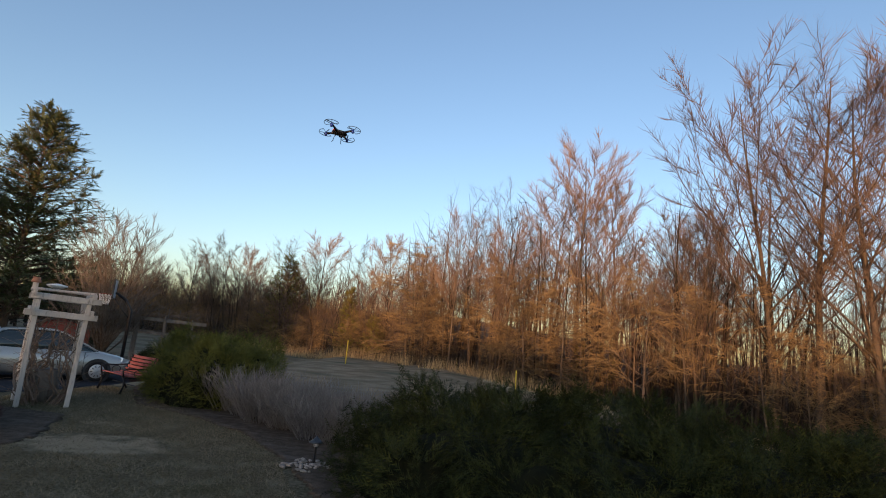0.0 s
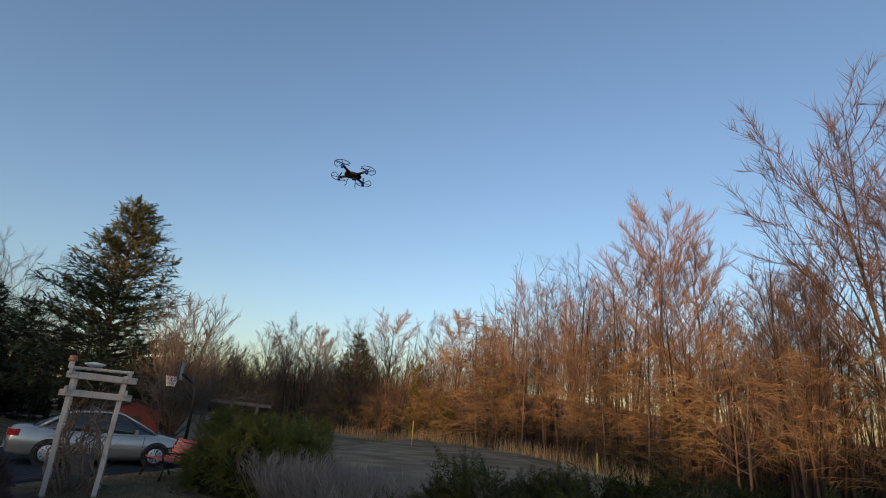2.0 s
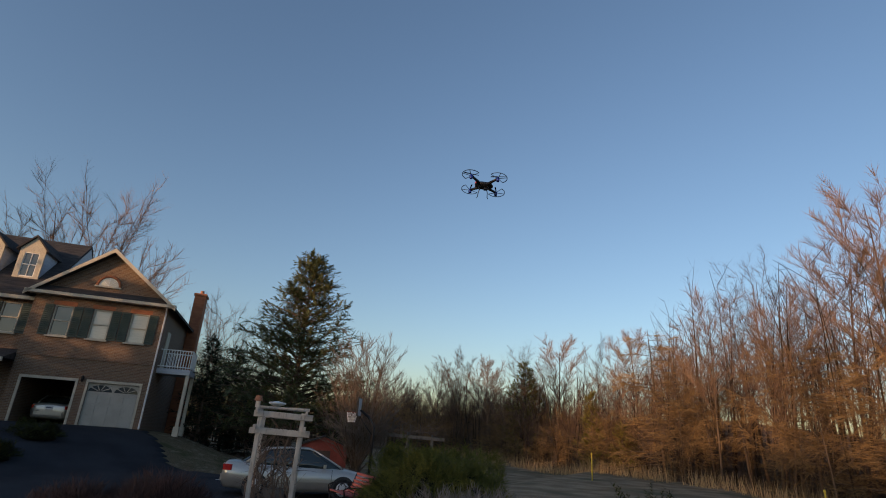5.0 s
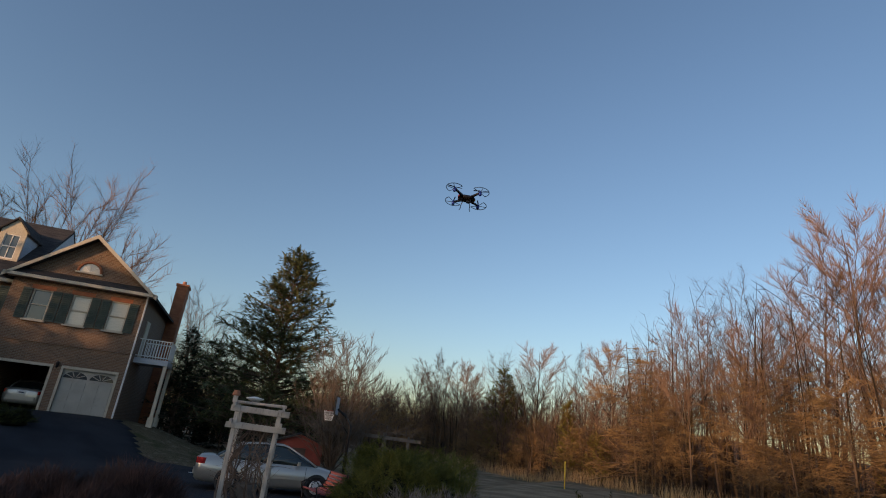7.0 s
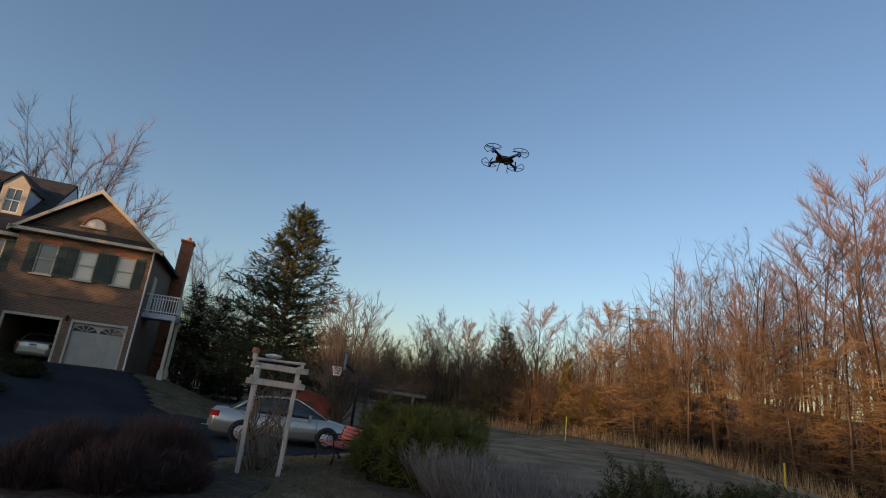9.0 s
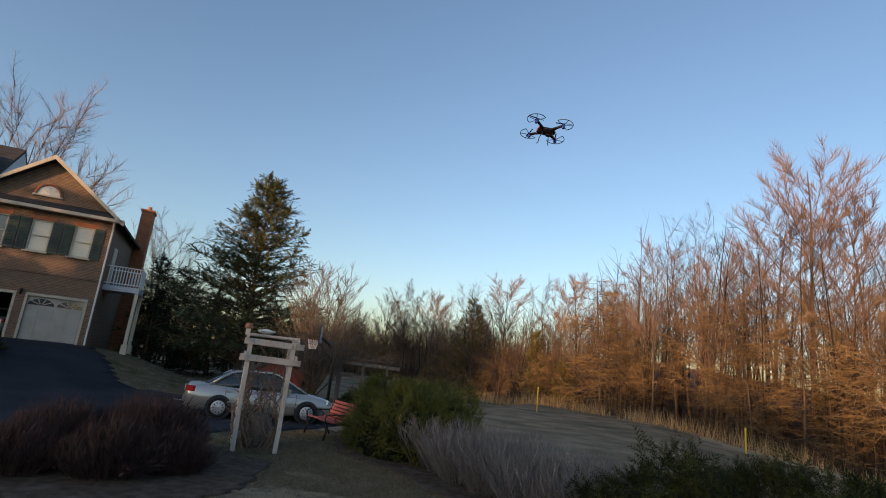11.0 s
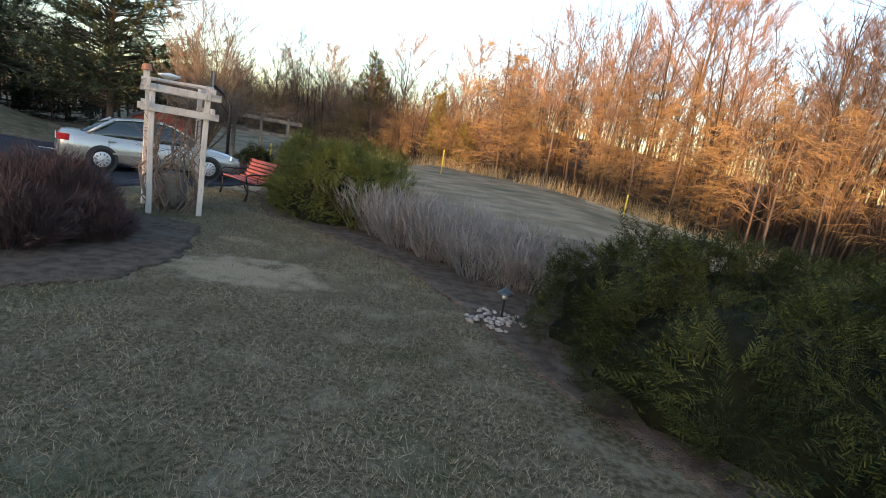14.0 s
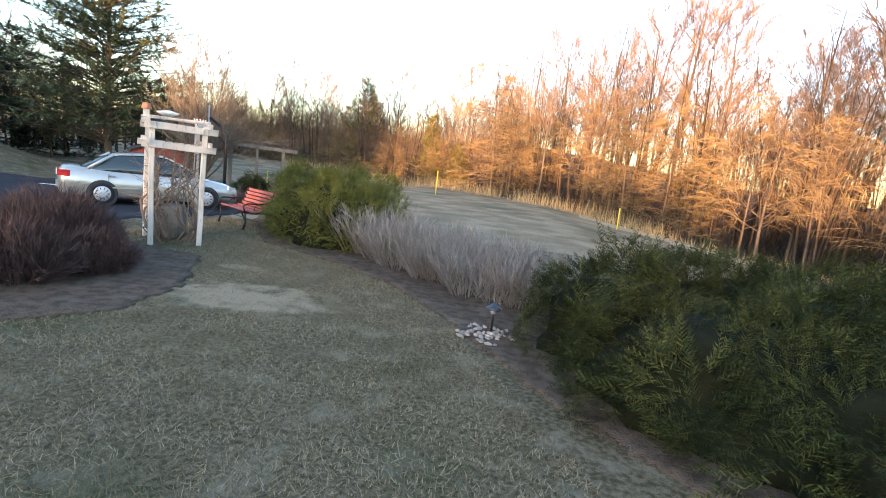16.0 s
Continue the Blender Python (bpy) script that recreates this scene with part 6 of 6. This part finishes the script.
    part("downspout", Geo().tube([Vector((W - 0.02, -0.4, E - 0.15)), Vector((W - 0.05, -0.08, E - 0.5)), Vector((W - 0.05, -0.08, 0.2)), Vector((W - 0.02, -0.22, 0.05))], [0.045] * 4, 8), "white_trim", ob, "white downspout at the corner")
    # main block behind and to the side
    D0, D1, X0, R = 0.7, 10.7, -13.0, 10.7
    mw = [(-1.15, 4.35, 5.95), (-3.4, 4.35, 5.95), (-5.65, 4.35, 5.95), (-7.9, 4.35, 5.95)]
    low = [(-5.65, 1.0, 2.5), (-7.9, 1.0, 2.5)]
    holes = [(x - 0.44, x + 0.44, a, b) for x, a, b in mw + low] + [(-2.9, -1.9, -0.2, 2.1)]
    part("main_wall", holed_wall(X0, 0.0, -0.6, E, D0, D0 + 0.3, holes), "brick_x", ob, "brown brick main wall")
    for x, a, b in mw + low:
        sash_window(ob, x, a, b, 0.88, D0)
    fd = part("front_door", Geo().slab([(-2.88, 0), (-1.92, 0), (-1.92, 2.08), (-2.88, 2.08)], D0 + 0.1, D0 + 0.15), "door_dark", ob, "dark panelled front door")
    part("door_knob", Geo().lathe((-2.0, D0 + 0.08, 1.0), [(0.02, 0), (0.03, 0.03), (0.01, 0.06)], 8), "iron", fd)
    part("far_wall", Geo().slab([(D0 + 0.3, -0.6), (D1, -0.6), (D1, E), (D0 + 0.3, E)], X0, X0 + 0.3, "yz"), "brick_y", ob)
    part("back_wall", Geo().slab([(X0, -0.6), (0, -0.6), (0, E), (X0, E)], D1, D1 + 0.3), "brick_x", ob)
    mid = (D0 + D1) / 2
    part("gable_siding", Geo().slab([(D0 + 0.2, E + 0.02), (D1, E + 0.02), (mid, R - 0.05)], -0.22, -0.02, "yz"), "siding", ob, "pale grey siding on the gable end")
    ms = (R - E) / (mid - D0)
    for s, y in ((-1, D0 - 0.45), (1, D1 + 0.45)):
        ez = E - 0.45 * ms
        part("roof", Geo().slab([(mid, R), (y, ez), (y, ez + 0.16), (mid, R + 0.18)], X0 - 0.3, -0.01, "yz"), "roof", ob, "dark shingled main roof slope")
    part("eave_board", Geo().box((X0 / 2, D0 - 0.32, E - 0.42), (-X0, 0.3, 0.18)), "trim", ob)
    for x in (-1.4, -3.4, -5.4, -7.4):
        y = 1.55
        dm = part("dormer", holed_wall(x - 0.62, x + 0.62, 7.15, 9.15, y, y + 0.12, [(x - 0.36, x + 0.36, 7.55, 8.95)]), "trim", ob, "cream dormer with a pediment")
        part("dormer_gable", Geo().slab([(x - 0.62, 9.15), (x + 0.62, 9.15), (x, 9.85)], y, y + 0.12), "trim", dm)
        for s in (-1, 1):
            part("dormer_roof", Geo().slab([(x, 9.86), (x + s * 0.78, 9.02), (x + s * 0.78, 9.12), (x, 9.98)], y - 0.12, y + 3.2), "roof", dm)
            part("dormer_cheek", Geo().slab([(y + 0.12, 7.2), (y + 2.6, 9.3), (y + 0.12, 9.15)], x + s * 0.6 - 0.03, x + s * 0.6 + 0.03, "yz"), "siding", dm)
        part("dormer_pane", Geo().slab([(x - 0.36, 7.55), (x + 0.36, 7.55), (x + 0.36, 8.95), (x - 0.36, 8.95)], y + 0.07, y + 0.08), "pane", dm)
        g = Geo()
        for zz in (7.58, 8.25, 8.92):
            g.box((x, y + 0.05, zz), (0.72, 0.05, 0.06))
        for xx in (x - 0.34, x, x + 0.34):
            g.box((xx, y + 0.052, 8.25), (0.04, 0.05, 1.4))
        part("dormer_sash", g, "white_trim", dm)
    # porch
    part("porch_roof", Geo().slab([(D0 - 2.0, 2.95), (D0 - 0.005, 3.55), (D0 - 0.005, 2.95)], -9.0, -0.05, "yz"), "roof", ob, "low shingled porch roof")
    part("porch_fascia", Geo().box((-4.5, D0 - 2.0, 2.86), (9.0, 0.1, 0.2)), "trim", ob)
    for x in (-0.5, -3.4, -6.2, -8.8):
        part("porch_column", Geo().box((x, D0 - 1.85, 1.38), (0.16, 0.16, 2.8)), "trim", ob)
    part("porch_floor", Geo().slab([(-9.0, D0 - 2.0), (-0.02, D0 - 2.0), (-0.02, D0), (-9.0, D0)], -0.5, 0.12, "xy"), "dark", ob)
    # balcony on the side wall
    bx0, bx1, by0, by1, bz = W, W + 1.7, 0.6, 2.7, 3.25
    bal = part("balcony", Geo().slab([(bx0, by0), (bx1, by0), (bx1, by1), (bx0, by1)], bz - 0.28, bz, "xy"), "siding", ob, "small side balcony with a white balustrade")
    for x, y in ((bx1 - 0.08, by0 + 0.08), (bx1 - 0.08, by1 - 0.08)):
        part("support_post", Geo().box((x, y, (bz - 0.3) / 2 - 0.3), (0.17, 0.17, bz + 0.3)), "trim", bal, "square porch post")
        part("post_base", Geo().box((x, y, 0.0), (0.3, 0.3, 0.5)), "trim", bal)
    rails = [((bx0, by0 + 0.06), (bx1, by0 + 0.06)), ((bx1 - 0.06, by0), (bx1 - 0.06, by1)), ((bx0, by1 - 0.06), (bx1, by1 - 0.06))]
    for (xa, ya), (xb, yb) in rails:
        for z in (bz + 0.12, bz + 1.02):
            plank("rail", (xa, ya, z), (xb, yb, z), 0.06, 0.05, "white_trim", bal)
        n = int(math.hypot(xb - xa, yb - ya) / 0.14)
        for k in range(1, n):
            part("baluster", Geo().box((xa + (xb - xa) * k / n, ya + (yb - ya) * k / n, bz + 0.57), (0.035, 0.035, 0.9)), "white_trim", bal)
    part("side_door", Geo().box((W + 0.02, 1.7, bz + 1.05), (0.06, 0.9, 2.05)), "trim", ob)
    ch = part("chimney", Geo().box((W + 0.36, 8.0, 4.2), (0.72, 1.1, 9.4), bevel=0.01), "chimney", ob, "tall orange brick chimney")
    part("chimney_cap", Geo().box((W + 0.36, 8.0, 8.98), (0.84, 1.24, 0.16), bevel=0.01), "chimney", ch)
    part("flue", Geo().lathe((W + 0.36, 8.0, 9.06), [(0.15, 0), (0.13, 0.3)], 10), "terracotta", ch)


house()
copy_thing(car, HOUSE @ pose(1.72, 3.6, 0.0, 0, 0, 90))["label"] = "pale silver sedan parked inside the open garage bay"


# ---- the drone, hovering over the lawn ----
def drone():
    m = pose(-0.9, 3.95, 3.66, -6, 4, 25)
    ob = thing("quadcopter_drone", "black toy quadcopter hovering above the lawn", "drone", m)
    body = loft([(-0.075, 0.018, 0.008), (-0.06, 0.04, 0.018), (-0.02, 0.052, 0.026), (0.03, 0.05, 0.026), (0.065, 0.036, 0.018), (0.082, 0.014, 0.008)], lambda x, w, h: [(x, w * math.cos(a), h * math.sin(a)) for a in [2 * math.pi * k / 12 for k in range(12)]])
    b = part("shell", body, "drone_black", ob, "glossy black central shell", True)
    part("nose_patch", Geo().box((0.02, 0, 0.026), (0.05, 0.03, 0.008), bevel=0.004), "drone_green", b, "lime green top patch")
    part("red_stripe", Geo().box((-0.066, 0, 0.004), (0.018, 0.07, 0.016), bevel=0.004), "drone_red", b, "red stripe with pale dots")
    for k in range(6):
        part("dot", Geo().box((-0.077, -0.027 + k * 0.0108, 0.004), (0.003, 0.006, 0.006), bevel=0.001), "drone_white", b)
    for sx, sy in ((1, 1), (1, -1), (-1, 1), (-1, -1)):
        c = Vector((sx * 0.115, sy * 0.115, 0.012))
        arm = part("arm", Geo().tube([Vector((sx * 0.035, sy * 0.03, 0.0)), Vector((sx * 0.075, sy * 0.075, 0.008)), c], [0.017, 0.011, 0.012], 8), "drone_black", ob, "", True)
        part("motor", Geo().lathe(c - Vector((0, 0, 0.03)), [(0.009, 0), (0.014, 0.006), (0.014, 0.035), (0.006, 0.046)], 12), "drone_blue", arm, "blue motor housing", True)
        # guard: an open arc on two spokes, outside the rotor
        w0 = math.atan2(sy, sx)
        arc = [c + Vector((0.078 * math.cos(w0 + a), 0.078 * math.sin(w0 + a), 0.008)) for a in [math.radians(-100 + 200 * k / 16) for k in range(17)]]
        g = Geo().tube(arc, [0.0032] * 17, 6)
        for a in (-100, -33, 33, 100):
            e = c + Vector((0.078 * math.cos(w0 + math.radians(a)), 0.078 * math.sin(w0 + math.radians(a)), 0.008))
            g.tube([c, e], [0.003, 0.0026], 5)
        part("rotor_guard", g, "drone_black", arm)
        turn = Matrix.Rotation(w0 + 0.6 * sx, 3, "Z")
        prop = Geo()
        for s in (-1, 1):
            prop.box(c + turn @ Vector((s * 0.033, 0, 0.02)), (0.062, 0.011, 0.0016), turn @ Matrix.Rotation(0.22 * s, 3, "X"))
        part("propeller", prop, "drone_black", arm)
    for s in (-1, 1):
        for q in (-1, 1):
            part("landing_leg", Geo().tube([Vector((q * 0.03, s * 0.03, -0.015)), Vector((q * 0.04, s * 0.055, -0.04)), Vector((q * 0.042, s * 0.066, -0.075)), Vector((q * 0.052, s * 0.08, -0.082))], [0.004, 0.0035, 0.0035, 0.003], 6), "drone_black", ob, "", True)
    part("camera_pod", Geo().box((0.02, 0, -0.03), (0.035, 0.026, 0.024), bevel=0.005), "drone_black", ob)


drone()
